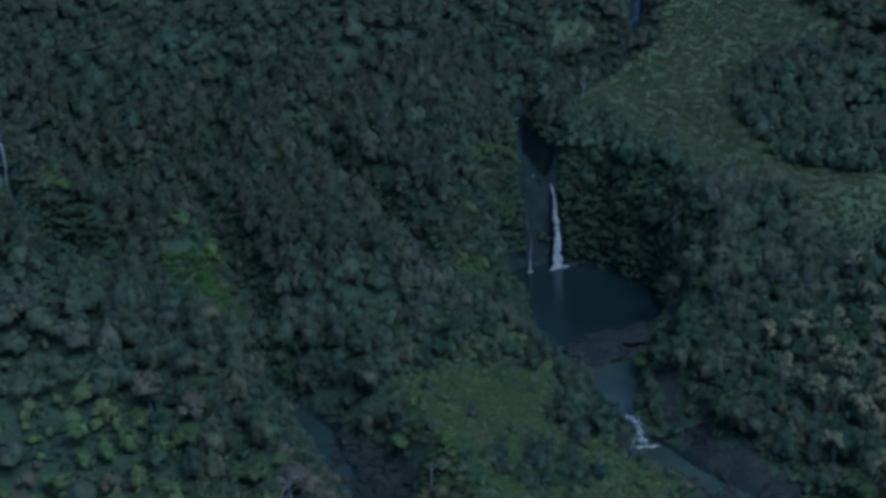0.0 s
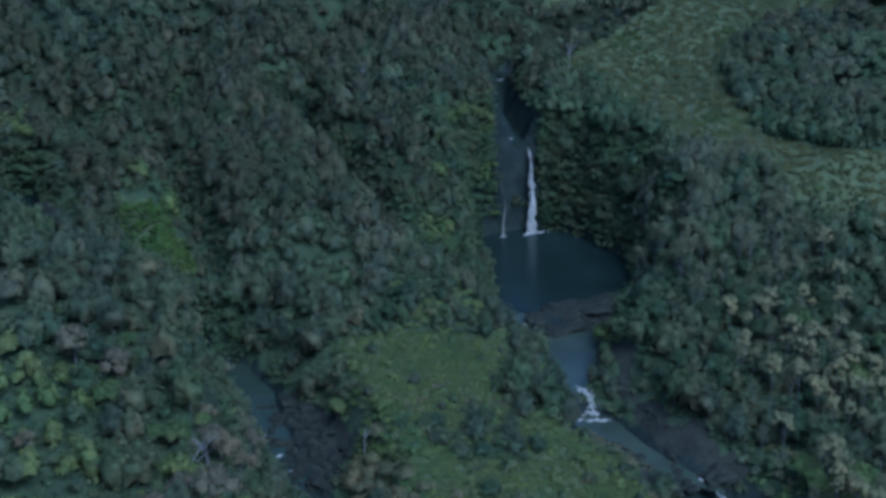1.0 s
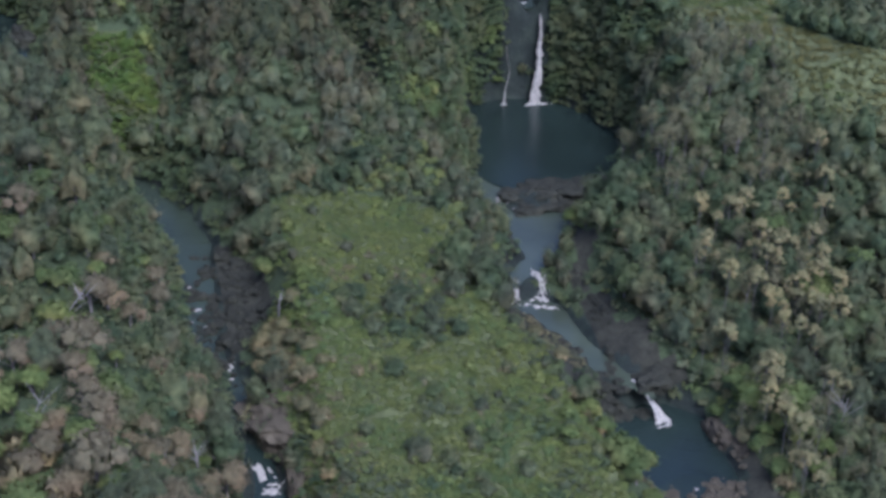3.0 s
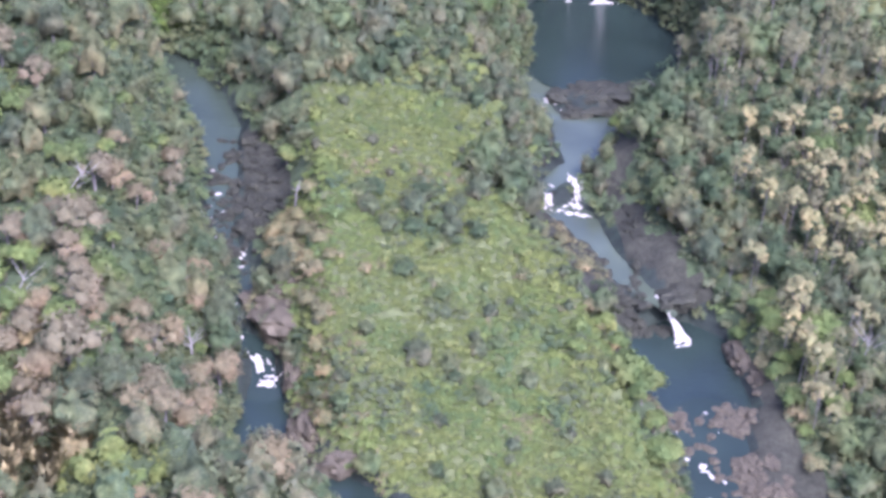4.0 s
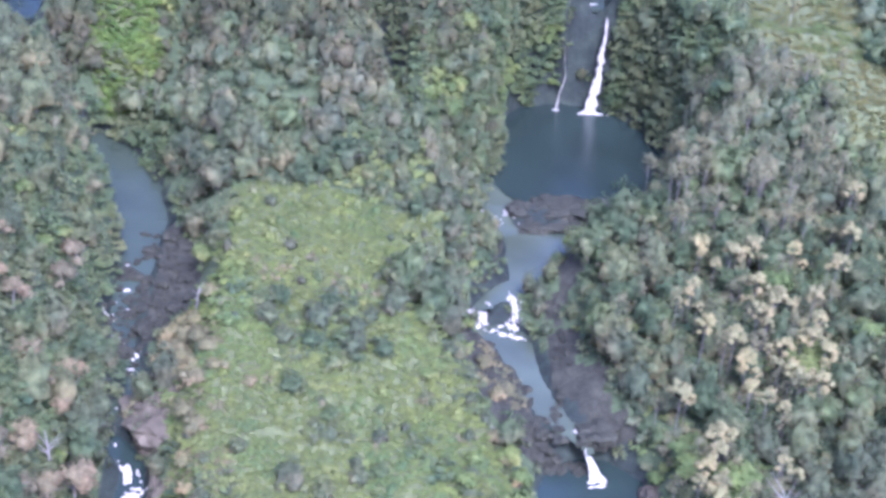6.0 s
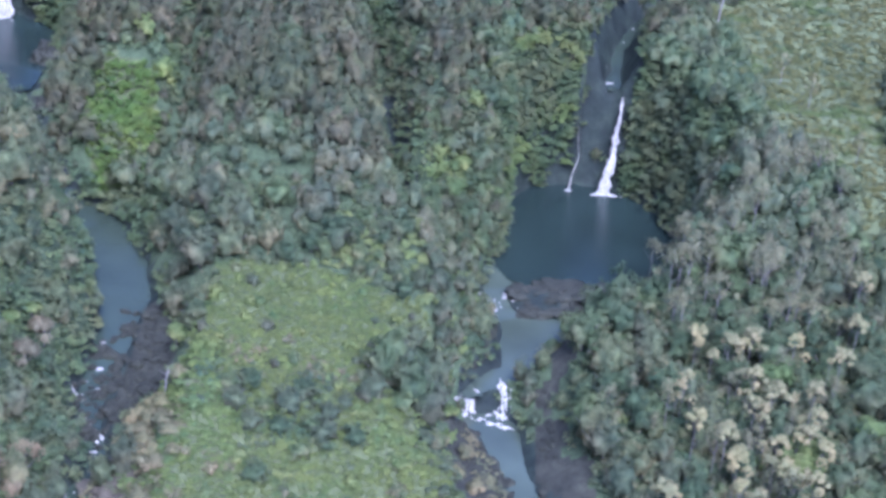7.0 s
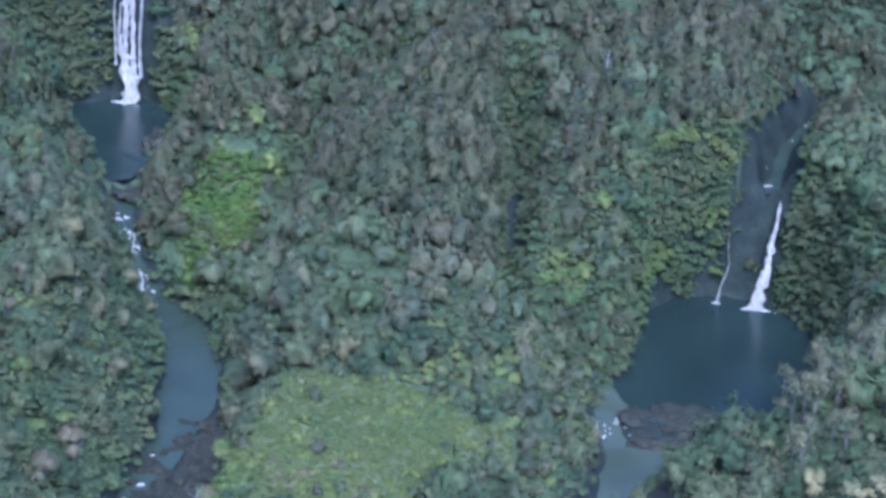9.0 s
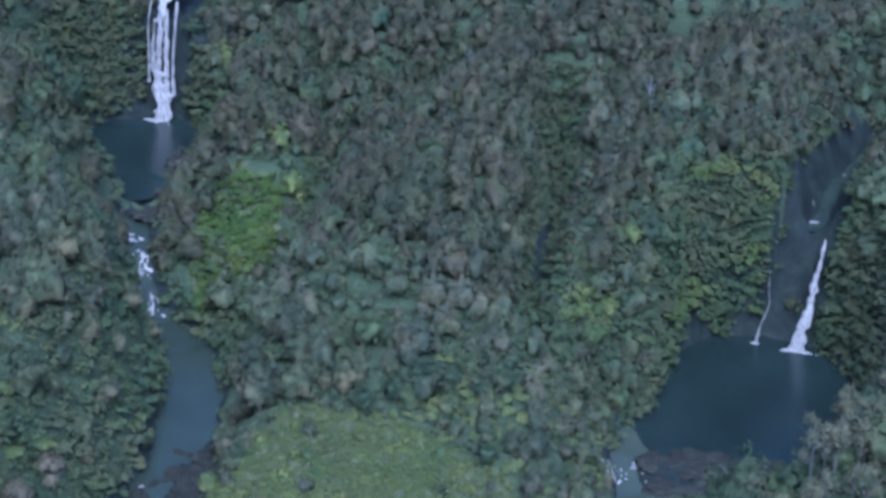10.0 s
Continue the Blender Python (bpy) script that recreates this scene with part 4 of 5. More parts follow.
# the wood: places on a jittered lattice, away from water and open ground
def forest_places(step, x0, x1, y0, y1):
    xs, ys = np.meshgrid(np.arange(x0, x1, step), np.arange(y0, y1, step))
    x = xs.ravel() + rng.uniform(-.42, .42, xs.size) * step
    y = ys.ravel() + rng.uniform(-.42, .42, xs.size) * step
    clear = shore(x, y)
    open_ = open_ground(x, y)
    keep = (clear > 0.9) & ~inside(x, y, LEAFY_BANK) & ~open_ & ~brown_rock(x, y) & ~((x > -77) & (x < -67) & (y > -116) & (y < -95)) & ~inside(x, y, LEDGE) & ~inside(x - 1.5, y - 0.5, LEDGE) & ~inside(x - 1, y + 2, LEDGE) & ~((reach_field(FALLS_UPPER, x, y)[0] < 4.2) & (y < 44)) & ~gully_shade(x, y) & (reach_field(WEST_POOL, x, y)[0] > 4.5) & (np.hypot(x + 3.5, y + 55.5) > 5.2)
    return x[keep], y[keep], clear[keep]


fx, fy, fclear = [np.concatenate(v) for v in zip(forest_places(3.7, -150, 110, -212, -44), forest_places(2.9, -150, 110, -44, 56), forest_places(3.7, -150, 110, 56, 175))]
fz = ground_height(fx, fy)
tone = vnoise(fx, fy, 24, 31) + 0.5 * vnoise(fx, fy, 9, 32)
KINDS = ("green", "grey", "bright", "deep")
far_v, far_f, far_s, far_n = {k: [] for k in KINDS}, {k: [] for k in KINDS}, {k: [] for k in KINDS}, {k: 0 for k in KINDS}
FAR = {"green": [full_crown(500 + s, 28, 8, 0.115, (1, 1, 1.1)) for s in range(7)], "grey": [full_crown(520 + s, 30, 8, 0.105, (1, 1, 1.35), point=0.9) for s in range(8)], "bright": [full_crown(540 + s, 26, 9, 0.13, (1, 1, .9), 0.22, point=0.6) for s in range(6)]}
FAR["deep"] = [full_crown(550 + s, 30, 8, 0.105, (1, 1, 1.3), point=0.9) for s in range(10)]
ROUGH = [crown_arrays(560 + s, 4, 8, 0.3, lobe_r=0.6, reach=0.5) for s in range(3)]
pale_xy, rusty_xy = np.array(PALE_GROVE), np.array(RUSTY)
patches = np.array(GREEN_PATCHES)
for x, y, z, c, t in zip(fx, fy, fz, fclear, tone):
    east = x > np.interp(-y, [-50, 0, 60, 130], [12, -2, -12, -11])
    if east and np.min(np.hypot(pale_xy[:, 0] - x, pale_xy[:, 1] - y)) < 3.0 and rng.random() < 0.6:
        continue
    size = rng.choice((1.3, 1.6, 2.0, 2.4, 2.9, 3.3)) * rng.uniform(.85, 1.15) * (0.9 if -44 < y < 62 else 1.0) * (0.6 if c < 3 else 1.0)
    if -48 < x < -25 and -78 < y < -44:
        size = 0.9 + 0.35 * size
    if (-42 < y < 32 and abs(x + 42.6 + 0.16 * (y + 12)) < 5) or (-46 < y < -8 and abs(x + 80.5) < 4):
        size *= 0.5
    if -86 < x < -52 and -182 < y < -146:
        size = 0.5 + 0.4 * size
    kind = "grey" if t > 0.12 else "green"
    leafy = bool(inside(x, y, LEAFY_BANK))
    if (t < -0.6 and y < -60) or leafy or (-38 < x < -20 and -40 < y < -16 and t < 0.2) or (east and y < -70 and t < -0.35):
        kind = "bright"
    if leafy:
        size *= 0.6
    west_low = x < -80 and y < -92
    if west_low:
        u = rng.random()
        leafy_part = float(vnoise(x, y, 9, 91)) + (0.35 if x < -94 else -0.35)
        kind = "bright" if leafy_part > 0.15 + 0.5 * (u - 0.5) else "grey" if u < .4 else "green"
        if kind == "bright":
            size *= 0.75
        if u > 0.9:
            rustleaf.plant(x, y, z - 0.3, size, rng.uniform(0, 6.3), rng.uniform(.9, 1.15))
            continue
        if np.min(np.hypot(rusty_xy[:, 0] - x, rusty_xy[:, 1] - y)) < 2.2:
            continue
    if kind != "bright" and y > -44 + 6 * t and not (east and y < 20) and rng.random() < 0.85:
        kind = "deep"
    if kind == "deep" and np.min(np.hypot(patches[:, 0] - x, patches[:, 1] - y) / patches[:, 2]) < rng.uniform(0.7, 1.2):
        kind = "bright" if rng.random() < 0.55 else "green"
    if kind == "bright" and y > -70:
        size *= 0.8
    near = kind != "deep" and y < -25 and -112 < x < 40 and y > -170
    species = {"grey": greyleaf, "green": broadleaf, "bright": brightleaf, "deep": None}[kind]
    if near and species.count < 300:
        species.plant(x, y, z - 0.3, size, rng.uniform(0, 6.3), rng.uniform(.85, 1.2))
    else:
        seldom = y > 56 or x < -136 or (y < -95 and x > 34) or (y < -60 and x < -118) or (x > 75) or (y < -150 and x > 12) or (y > 20 and x < -110)
        v, f, n = ROUGH[rng.integers(3)] if seldom else FAR[kind][rng.integers(len(FAR[kind]))]
        a = rng.uniform(0, 6.3)
        cs, sn = math.cos(a), math.sin(a)
        w = v * size
        w = np.stack([cs * w[:, 0] - sn * w[:, 1] + x, sn * w[:, 0] + cs * w[:, 1] + y, w[:, 2] * rng.uniform(.85, 1.25) + z + 0.85 * size], 1)
        far_v[kind].append(w)
        far_s[kind].append(np.stack([cs * n[:, 0] - sn * n[:, 1], sn * n[:, 0] + cs * n[:, 1], n[:, 2]], 1))
        far_f[kind].append(f + far_n[kind])
        far_n[kind] += len(w)
bx, by = lattice(10.0, -330, 290, -420, 360)
out_ = ((bx < -150) | (bx > 110) | (by < -212) | (by > 175)) & (shore(bx, by) > 4)
bx, by = bx[out_], by[out_]
for x, y, z in zip(bx, by, ground_height(bx, by)):
    v, f, n = ROUGH[rng.integers(3)]
    kind = "deep" if y > 0 else "grey" if rng.random() < .5 else "green"
    far_s[kind].append(n)
    far_v[kind].append(v * (5.6, 5.6, 4.4) + (x, y, z + 3.0))
    far_f[kind].append(f + far_n[kind])
    far_n[kind] += len(v)
for kind, leaf, label in (("green", L_GREEN, "dense green rainforest canopy on the upper slopes"), ("grey", L_GREY, "grey-green rainforest canopy on the upper slopes"), ("bright", L_BRIGHT, "yellow-green canopy patches on the upper slopes"), ("deep", L_DEEP, "dark brownish-green forest canopy on the high ridge")):
    if far_v[kind]:
        tagged(new("forest_canopy", mesh_arrays("forest_canopy", np.vstack(far_v[kind]), np.vstack(far_f[kind]), leaf, normals=np.vstack(far_s[kind]))), label, "forest", kind="stuff")


def scatter(name, label, category, places, template, leaf, sizes, lift=0.1):
    """Low growth that nobody could count: one mesh."""
    vs, fs, ns, n = [], [], [], 0
    for (x, y, z), s in zip(places, sizes):
        v, f, soft = template[rng.integers(len(template))]
        a = rng.uniform(0, 6.3)
        cs, sn = math.cos(a), math.sin(a)
        w = v * s
        vs.append(np.stack([cs * w[:, 0] - sn * w[:, 1] + x, sn * w[:, 0] + cs * w[:, 1] + y, w[:, 2] + z + lift * s], 1))
        fs.append(f + n)
        ns.append(np.stack([cs * soft[:, 0] - sn * soft[:, 1], sn * soft[:, 0] + cs * soft[:, 1], soft[:, 2]], 1))
        n += len(w)
    return tagged(new(name, mesh_arrays(name, np.vstack(vs), np.vstack(fs), leaf, normals=np.vstack(ns))), label, category, kind="stuff")


TUFT = [leaf_cloud(700 + s, 9, 6, 0.24, (1, 1, .55), 0.36, floor=0, up=1.6) for s in range(5)]
MOUND = [crown_arrays(740 + s, 5, 13, 0.16, (1, 1, .4), 0.42, 0.86, floor=0.0, fray=0.2, up=1.0) for s in range(6)]
FERN = [leaf_cloud(720 + s, 9, 5, 0.24, (1, 1, .2), 0.4, floor=0, up=3.0) for s in range(5)]
# undergrowth on the banks and under the trees
ux, uy = lattice(2.4, -130, 60, -185, 60)
keep = (shore(ux, uy) > 0.5) & ~brown_rock(ux, uy) & ~inside(ux, uy, LEDGE) & ~((reach_field(FALLS_UPPER, ux, uy)[0] < 3.4) & (uy < 44)) & ~gully_shade(ux, uy) & ~open_ground(ux, uy) & (rng.random(len(ux)) < np.where(uy > -44, 0.4, 0.8))
ux, uy = ux[keep], uy[keep]
uz = ground_height(ux, uy)
pick = (vnoise(ux, uy, 11, 41) > 0.5) & ((uy < -60) | inside(ux, uy, LEAFY_BANK))
scatter("undergrowth", "tangled dark green shrubs and ferns on the banks", "undergrowth", np.stack([ux, uy, uz], 1)[~pick], TUFT, L_GREEN, rng.uniform(0.8, 1.6, (~pick).sum()))
scatter("undergrowth", "yellow-green leafy shrubs on the banks", "undergrowth", np.stack([ux, uy, uz], 1)[pick], TUFT, L_BRIGHT, rng.uniform(0.8, 1.5, pick.sum()))
ux, uy = lattice(1.9, -25, 90, 26, 92)
keep = (shore(ux, uy) > 0.2) & ~open_ground(ux, uy) & ~((reach_field(FALLS_UPPER, ux, uy)[0] < 3.0) & (uy < 44)) & (reach_field(FALLS_UPPER, ux, uy)[0] < 14)
ux, uy = ux[keep], uy[keep]
scatter("undergrowth", "dark green shrubs along the upper brook", "undergrowth", np.stack([ux, uy, ground_height(ux, uy)], 1), TUFT, L_DEEP, rng.uniform(1.2, 2.2, len(ux)))
# plants clinging to the cliffs round the falls, but for the wet slot of each fall
cx, cy = lattice(0.85, -36, 30, -45, 34)
dx, dy = lattice(0.85, -140, -98, -30, 34)
ex_, ey_ = lattice(1.3, -98, -36, -44, 56)
wx_, wy_ = lattice(1.5, -126, -78, -176, -44)
cx, cy = np.r_[cx, dx, ex_, wx_], np.r_[cy, dy, ey_, wy_]
steep = np.hypot(ground_height(cx + .6, cy) - ground_height(cx - .6, cy), ground_height(cx, cy + .6) - ground_height(cx, cy - .6)) / 1.2
often = np.where(steep > np.where((cy < -44) & (cx < -78), 0.75, 1.15), np.clip(steep * 0.75, 1, 7), 0).astype(int)
cx, cy = np.repeat(cx, often), np.repeat(cy, often)
cx, cy = cx + rng.uniform(-.5, .5, len(cx)), cy + rng.uniform(-.5, .5, len(cy))
slot = (np.abs(cx + 2.6 - 0.15 * cy) < 5.2 + 0.8 * vnoise(cx, cy, 4, 71)) & (cy > -6) & (cy < 20)
slot |= reach_field(FALLS_UPPER, cx, cy)[0] < 3.2
slot |= (np.abs(cx + 122.5) < 4.6 + 0.9 * vnoise(cx, cy, 4, 72)) & (cy > 2) & (cy < 16)
keep = ~slot & (shore(cx, cy) > 0.0)
cx, cy = cx[keep], cy[keep]
cz = ground_height(cx, cy)
mossy = (vnoise(cx, cz, 5, 73) > 0.55) & (cx < -8) & (cx > -40)
scatter("cliff_plants", "ferns and creepers hanging on the wet cliffs", "undergrowth", np.stack([cx, cy, cz], 1)[~mossy], TUFT, L_GREEN, rng.uniform(0.9, 1.9, (~mossy).sum()))
scatter("cliff_plants", "yellow-green creepers hanging on the cliffs", "undergrowth", np.stack([cx, cy, cz], 1)[mossy], TUFT, L_BRIGHT, rng.uniform(0.9, 1.9, mossy.sum()))
# ferns on open ground
mx, my = lattice(1.05, -75, -15, -190, -55)
keep = open_ground(mx, my) & (shore(mx, my) > 1.2)
mx, my = mx[keep], my[keep]
scatter("fern_cover", "knee-deep bright green fern cover on the spur", "ferns", np.stack([mx, my, ground_height(mx, my)], 1), FERN, L_FERN, rng.uniform(0.5, 1.0, len(mx)))
mx, my = lattice(1.9, -75, -15, -190, -55)
keep = open_ground(mx, my) & (shore(mx, my) > 1.2) & ((my < -95) | (rng.random(len(mx)) < .5))
mx, my = mx[keep], my[keep]
lush = vnoise(mx, my, 14, 58) + 0.5 * vnoise(mx, my, 5, 59) + rng.normal(0, .12, len(mx))
mz = ground_height(mx, my)
for chosen, leaf, words in ((lush > 0.1, L_BRIGHT, "bright yellow-green leafy mounds among the ferns"), ((lush <= 0.1) & (lush > -0.75), L_FERN, "soft green fern mounds on the spur"), (lush <= -0.75, L_GREEN, "darker green shrub mounds among the ferns")):
    scatter("leafy_mounds", words, "ferns", np.stack([mx, my, mz], 1)[chosen], MOUND, leaf, rng.uniform(0.55, 1.35, chosen.sum()), 0.0)
# shrubs thin out from the wood's edge into the open ground
mx, my = lattice(2.3, -76, -16, -180, -62)
rim = ~(open_ground(mx + 5, my) & open_ground(mx - 5, my) & open_ground(mx, my + 6) & open_ground(mx, my - 5))
keep = open_ground(mx, my) & (shore(mx, my) > 1.5) & (rng.random(len(mx)) < np.where(rim, np.where(my > -100, 0.28, 0.5), 0.07))
mx, my = mx[keep], my[keep]
mz = ground_height(mx, my)
pick3 = rng.integers(0, 3, len(mx))
for k, leaf, words in ((0, L_GREEN, "green shrubs at the edge of the ferns"), (1, L_GREY, "grey-green shrubs at the edge of the ferns"), (2, L_BRIGHT, "yellow-green shrubs at the edge of the ferns")):
    scatter("shrubs", words, "shrubs", np.stack([mx, my, mz], 1)[pick3 == k], FAR["green"] if k < 2 else FAR["bright"], leaf, rng.uniform(0.6, 1.35, (pick3 == k).sum()), 0.5)
mx, my = lattice(2.0, -6, 42, -150, -56)
keep = ~open_ground(mx, my) & (shore(mx, my) > 1.2) & ~brown_rock(mx, my)
mx, my = mx[keep], my[keep]
lush = vnoise(mx, my, 7, 55) > 0.35
mz = ground_height(mx, my)
scatter("undergrowth", "mixed green shrubs under the silvery grove", "undergrowth", np.stack([mx, my, mz], 1)[~lush], MOUND, L_GREY, rng.uniform(0.9, 1.7, (~lush).sum()), 0.2)
scatter("undergrowth", "light green shrubs under the silvery grove", "undergrowth", np.stack([mx, my, mz], 1)[lush], MOUND, L_GREEN, rng.uniform(0.9, 1.6, lush.sum()), 0.2)
mx, my = lattice(2.2, -52, -20, -82, -42)
keep = ~open_ground(mx, my) & (shore(mx, my) > 1.5) & ~brown_rock(mx, my)
mx, my = mx[keep], my[keep]
lush = vnoise(mx, my, 8, 57) > 0.0
mz = ground_height(mx, my)
scatter("undergrowth", "yellow-green bushes between the glade and the pool", "undergrowth", np.stack([mx, my, mz], 1)[lush], MOUND, L_BRIGHT, rng.uniform(0.9, 1.6, lush.sum()), 0.2)
scatter("undergrowth", "green bushes between the glade and the pool", "undergrowth", np.stack([mx, my, mz], 1)[~lush], MOUND, L_GREEN, rng.uniform(1.0, 1.9, (~lush).sum()), 0.3)
mx, my = lattice(1.25, -101, -80, -48, -16)
keep = inside(mx, my, LEAFY_BANK)
mx, my = mx[keep], my[keep]
scatter("undergrowth", "patch of bright yellow-green leafy plants on the bank", "undergrowth", np.stack([mx, my, ground_height(mx, my)], 1), TUFT, L_LIME, rng.uniform(0.8, 1.9, len(mx)))
mx, my = lattice(2.0, 10, 150, -75, 100)
keep = open_ground(mx, my)
mx, my = mx[keep], my[keep]
dry = vnoise(mx, my, 9, 81) + 0.7 * vnoise(mx, my, 3.5, 82) > -0.4
scatter("fern_cover", "rough green fern meadow above the pool", "ferns", np.stack([mx, my, ground_height(mx, my)], 1)[~dry], FERN, L_FERN, rng.uniform(0.9, 1.6, (~dry).sum()))
scatter("dry_ferns", "olive-brown dry fern patches in the meadow", "ferns", np.stack([mx, my, ground_height(mx, my)], 1)[dry], FERN, L_OLIVE, rng.uniform(0.9, 1.5, dry.sum()))
mx, my = lattice(4.5, 10, 150, -75, 100)
keep = open_ground(mx, my) & (vnoise(mx, my, 10, 83) > 0.0)
mx, my = mx[keep], my[keep]
scatter("undergrowth", "dark green tufts in the meadow", "undergrowth", np.stack([mx, my, ground_height(mx, my)], 1), TUFT, L_GREEN, rng.uniform(0.7, 1.3, len(mx)))

# dry fronds along the west brow of the spur and above the lower pools
mx, my = lattice(1.3, -76, -18, -170, -90)
dry = (shore(mx, my) > 0.8) & (shore(mx, my) < 8 + 3 * vnoise(mx, my, 8, 51)) & (mx < -60) & (vnoise(mx, my, 5, 52) > -0.35) & ~inside(mx, my, BOULDER_BED)
dry |= open_ground(mx, my) & (vnoise(mx, my, 6, 53) > 0.72)
dry |= (shore(mx, my) < 4) & (shore(mx, my) > 0.8) & (mx > -32) & (vnoise(mx, my, 6, 54) > 0.1)
mx, my = mx[dry], my[dry]
scatter("dry_ferns", "straw-brown dry ferns on the brow of the bank", "ferns", np.stack([mx, my, ground_height(mx, my)], 1), FERN, L_OCHRE, rng.uniform(0.7, 1.2, len(mx)))
mx, my = lattice(2.3, -72, -18, -185, -58)
keep = open_ground(mx, my) & (vnoise(mx, my, 9, 61) > -0.05) & ((my < -97) | (rng.random(len(mx)) < .15))
mx, my = mx[keep], my[keep]
scatter("undergrowth", "leafy yellow-green shrubs rising through the ferns", "undergrowth", np.stack([mx, my, ground_height(mx, my)], 1), TUFT, L_BRIGHT, rng.uniform(0.7, 1.5, len(mx)))

mx, my = lattice(2.0, -72, -18, -185, -97)
keep = open_ground(mx, my) & (vnoise(mx, my, 7, 62) > 0.3)
mx, my = mx[keep], my[keep]
scatter("undergrowth", "dark green shrubs in hollows of the spur", "undergrowth", np.stack([mx, my, ground_height(mx, my)], 1), TUFT, L_GREEN, rng.uniform(0.9, 1.8, len(mx)))

# shrubs standing in the ferns
for x, y in ((-58.7, -109.8), (-51.8, -106.1), (-45.8, -105.8), (-49, -114.3), (-37.2, -88.8), (-49, -136.7), (-53.5, -135.5), (-52.5, -153.5), (-61.6, -153.7), (-45, -156.9), (-64.2, -141.2), (-37.5, -136.4),
             (-37.2, -156.8), (-67.2, -151.4), (-53.8, -162.8), (-54.3, -120.9), (-41.8, -124.9), (-55, -108), (-42, -109), (-48, -109), (-38, -93), (-40, -98), (-60, -106), (-56, -112), (-46, -110), (-52, -111), (-44, -103), (-50, -103), (-57.5, -103), (-36, -99), (-42, -96)):
    sp = greyleaf if rng.random() < 0.6 else broadleaf
    sp.plant(x, y, float(ground_height(x, y)) - 0.6, rng.uniform(1.5, 2.6), rng.uniform(0, 6.3), 0.75)


for x, y, r in ((-7.5, -57, 2.3), (-5.5, -60, 2.0), (-9.5, -60.5, 1.7), (-28.6, -87.5, 1.5), (-31.5, -84.5, 1.7)):
    brightleaf.plant(x, y, float(ground_height(x, y)) - 0.3, r, rng.uniform(0, 6.3), 1.0)


for x, y, r in ((-23.5, -4, 2.4), (-24.5, -8, 2.6), (-23.8, -12, 2.5), (-25, -16, 2.8), (-25.5, -20, 2.6), (-26, -24, 2.7), (-25.5, -28, 2.5), (-24.6, -32, 2.6), (-25.5, -36, 2.4), (-27.5, -33, 2.8), (-28, -39, 2.6), (-27, -43, 2.3)):
    sp = brightleaf if rng.random() < 0.4 else broadleaf
    sp.plant(x, y, float(ground_height(x, y)) - 0.6, r, rng.uniform(0, 6.3), rng.uniform(1.0, 1.25))


for x, y, r in ((-113, -46, 3.0), (-110.5, -50, 3.2), (-114.5, -52, 3.0), (-108, -54, 2.8), (-117, -47, 3.1), (-112, -56, 3.0), (-121, -29, 3.4), (-124.5, -31, 3.6), (-128, -29, 3.5), (-126, -35, 3.4), (-122.5, -36, 3.3), (-98.8, -59.5, 2.3), (-99.5, -63, 2.4), (-98, -66, 2.2), (-101.5, -57, 2.4)):
    broadleaf.plant(x, y, float(ground_height(x, y)) - 0.4, r, rng.uniform(0, 6.3), 1.2)


dryleaf = Species("dry_shrub", "low straw-brown shrub on the stream bank", L_OCHRE, M_BARK, 3, 0.6, 0.06, dict(lobes=10, leaves=42, size=0.1, spread=(1, 1, .7), solid=0.75, fray=0.35), "straw-brown shrubs")
for x, y, r in ((-72.3, -108, 2.2), (-71, -111.5, 2.4), (-72.6, -113.5, 2.0), (-69.6, -114.5, 2.1), (-69.2, -109.5, 2.2), (-71.5, -117, 1.9), (-68, -119, 1.8), (-67, -104, 1.6), (-66.5, -139, 1.5), (-66.8, -146, 1.7), (-22, -122, 1.6), (-21, -127, 1.5),
                (-24.5, -106, 1.6), (-26, -97, 1.4), (-0.5, -127, 1.6), (1.5, -138, 1.8), (2, -146, 1.8), (-62, -147, 1.3), (-60, -122, 1.2), (-31, -104, 1.3), (-70.5, -105.5, 2.0), (-68.5, -107, 1.9), (-70, -119, 2.1), (-67.5, -122.5, 2.0), (-68, -126, 1.9), (-66.5, -130, 1.8), (-67.5, -112, 2.2), (-66, -116, 1.9), (-67, -134, 1.7), (-64.5, -121, 1.6), (-25.5, -117, 1.7), (-24, -119.5, 1.6), (-29.5, -99, 1.5), (-27.5, -108, 1.7)):
    dryleaf.plant(x, y, float(ground_height(x, y)) - 0.3, r, rng.uniform(0, 6.3), rng.uniform(.8, 1.1))
for k in range(70):
    x, y = rng.uniform(-70, -20), rng.uniform(-176, -100)
    if open_ground(np.array(x), np.array(y)) and vnoise(x, y, 12, 66) > -0.15 and shore(x, y) > 2:
        sp = (greyleaf, broadleaf, brightleaf)[int(rng.choice(3, p=(.4, .32, .28)))]
        sp.plant(x, y, float(ground_height(x, y)) - 0.5, rng.uniform(0.8, 1.9), rng.uniform(0, 6.3), 0.8)


# dry straw colour, made paler so that it also carries a sunlit patch
L_SUNLIT_STRAW = foliage("sunlit_straw_canes", (0.26, 0.225, 0.125), (0.31, 0.265, 0.145), (0.37, 0.31, 0.175), 0.35, 0.15, 0.6)


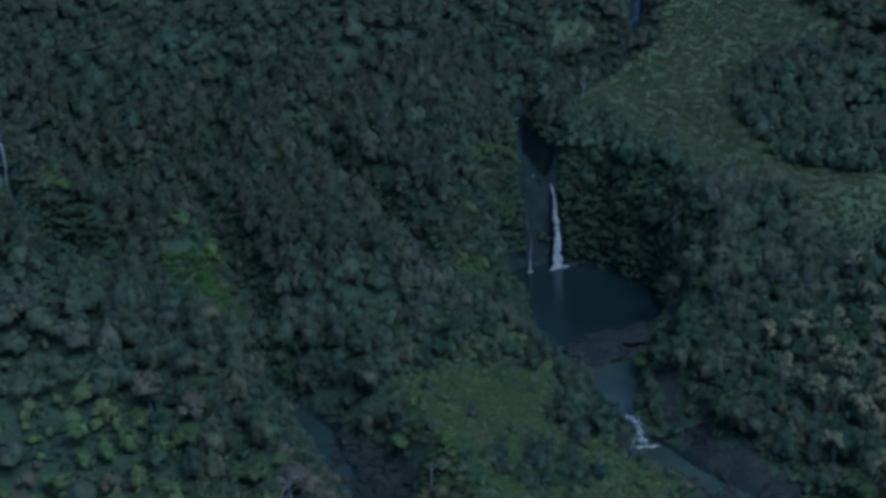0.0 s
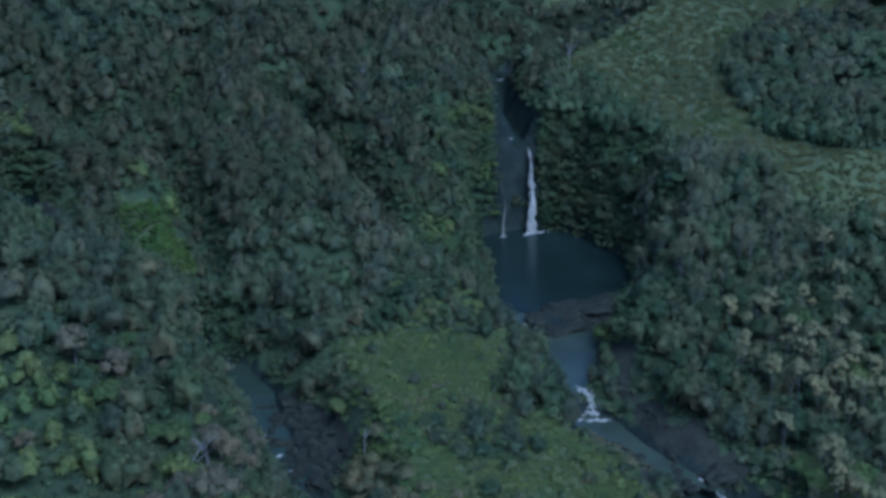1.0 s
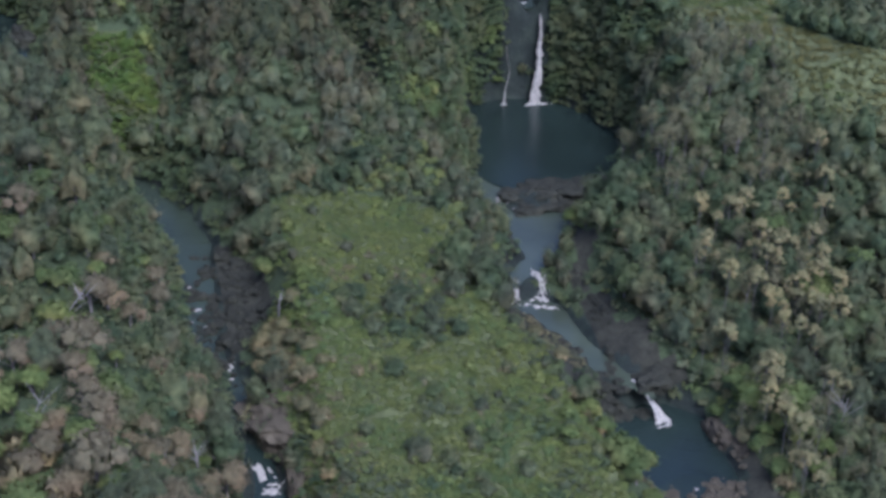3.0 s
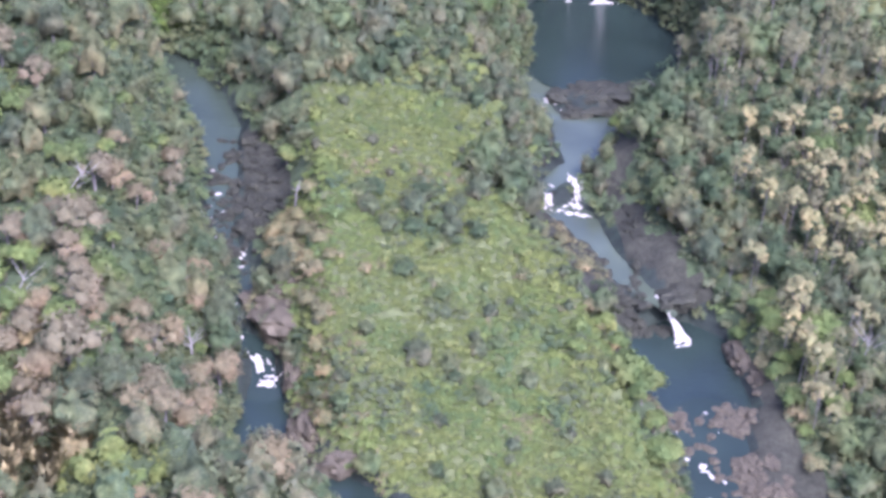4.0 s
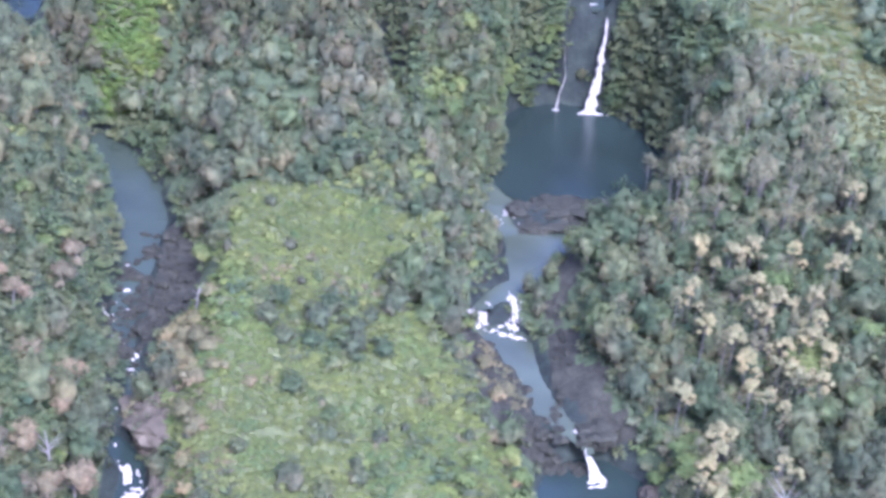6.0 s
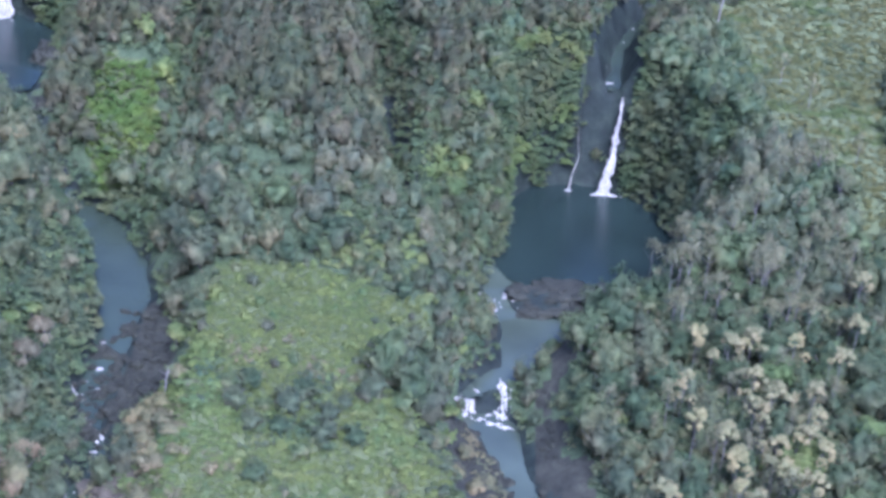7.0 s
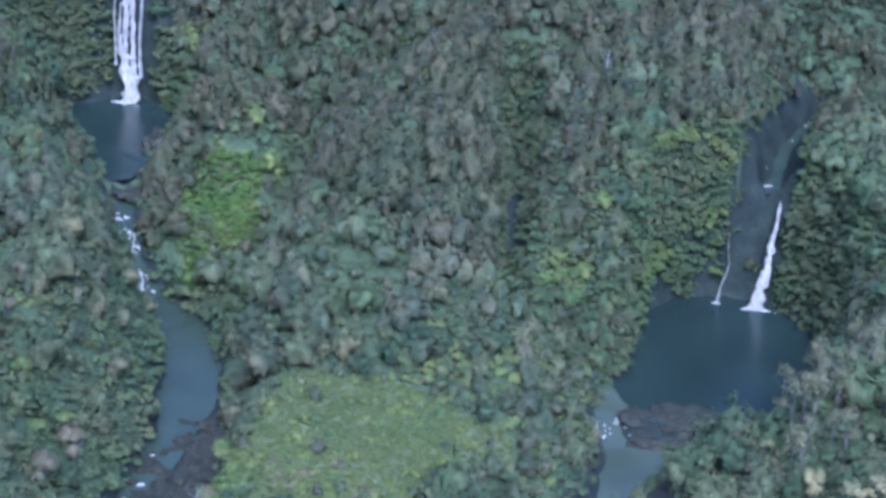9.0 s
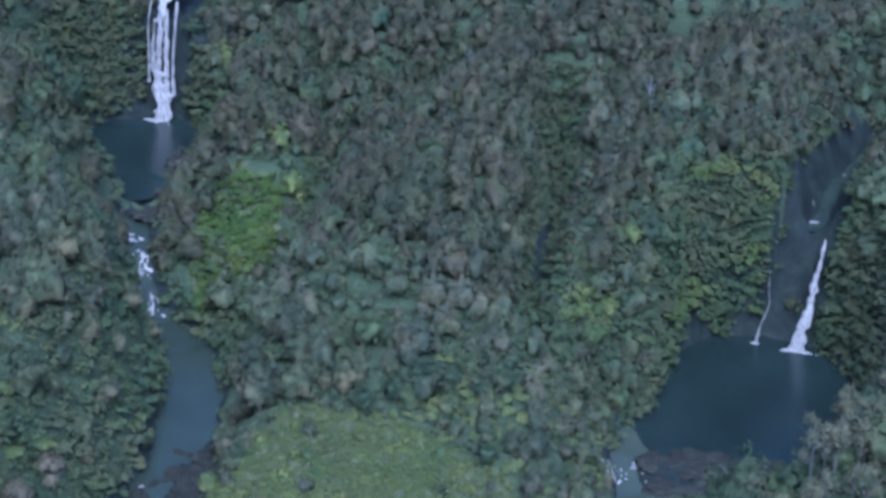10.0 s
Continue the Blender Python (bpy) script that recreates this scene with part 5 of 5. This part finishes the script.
def cane_mesh(seed):
    """A clump of tall dry canes: narrow bent blades that fan out from the foot."""
    r = np.random.default_rng(seed)
    n = 90
    a, lean, h = r.uniform(0, 6.3, n), r.uniform(0.05, 0.45, n), r.uniform(0.55, 1.25, n)
    foot = np.stack([0.3 * np.cos(a) * r.random(n), 0.3 * np.sin(a) * r.random(n), np.zeros(n)], 1)
    out = np.stack([np.cos(a) * lean, np.sin(a) * lean, np.ones(n)], 1) * h[:, None]
    tip = foot + out + np.stack([np.cos(a) * lean * .5, np.sin(a) * lean * .5, -0.18 * h], 1)
    side = np.stack([-np.sin(a), np.cos(a), np.zeros(n)], 1) * r.uniform(0.022, 0.05, n)[:, None]
    verts = np.stack([foot - side, foot + side, foot + 0.62 * out + side, foot + 0.62 * out - side, tip], 1).reshape(-1, 3)
    k = np.arange(n)[:, None] * 5
    faces = np.vstack([k + (0, 1, 2), k + (0, 2, 3), k + (3, 2, 4)])
    soft = np.repeat(unit(np.stack([np.cos(a) * 0.6, np.sin(a) * 0.6, np.full(n, 0.8)], 1)), 5, 0)
    return mesh_arrays("cane_clump", verts, faces, L_SUNLIT_STRAW, normals=soft)


CANES = [cane_mesh(s) for s in range(5)]
for x0, y0, spread_, count in ((-107, -160, 4, 14), (-103, -166, 4, 14), (-99.5, -170, 3, 9), (-104, -176, 4, 14), (-108, -170, 4, 12), (-100, -182, 3.5, 10), (-105, -186, 4, 10), (-96, -177, 2.5, 5)):
    for k in range(count):
        x, y = x0 + rng.normal(0, spread_ * .6), y0 + rng.normal(0, spread_ * .6)
        ob = new("cane_clump", CANES[k % 5])
        size = rng.uniform(1.8, 3.2)
        ob.location, ob.rotation_euler, ob.scale = (x, y, float(ground_height(x, y)) + rng.uniform(0.6, 2.2)), (0, 0, rng.uniform(0, 6.3)), (size, size, size)
        tagged(ob, "clump of tall straw-coloured dry canes on the slope, paled as if sunlit", "grass", "straw cane clumps")


def dead_tree(x, y, height, lean=0.1, limbs=6, seed=1):
    """A bleached standing trunk with bare forking limbs."""
    g = float(ground_height(x, y))
    r = np.random.default_rng(seed)
    top = tagged(new("dead_tree"), "bare bleached dead tree standing above the green", "dead tree", "dead trees")
    v, f = tube([(0, 0, -0.5, .16), (lean * .3 * height, 0, height * .5, .11), (lean * height, 0, height, .04)], 6)
    part("trunk", mesh_from("trunk", v, f, M_DEAD), top)
    for k in range(limbs):
        a, z0 = r.uniform(0, 6.3), height * r.uniform(.35, .8)
        L = height * r.uniform(.2, .42)
        c, s = math.cos(a), math.sin(a)
        v, f = tube([(lean * z0, 0, z0, .07), (lean * z0 + c * L * .5, s * L * .5, z0 + L * .45, .05), (lean * z0 + c * L, s * L, z0 + L * .9, .02)], 5)
        part("branch", mesh_from("branch", v, f, M_DEAD), top)
    top.location = (x, y, g)
    return top


for k, (x, y, h, lean) in enumerate(((-69.2, -103.4, 4.5, .08), (-101, -127, 8, .5), (-33, 22, 7, .05), (-84, -136, 6, -.1), (13, -131, 8, .06), (-66, 18, 6, .1), (-105, -150, 7, .3), (22.4, 33.7, 7, .12))):
    dead_tree(x, y, h, lean, 6, k)
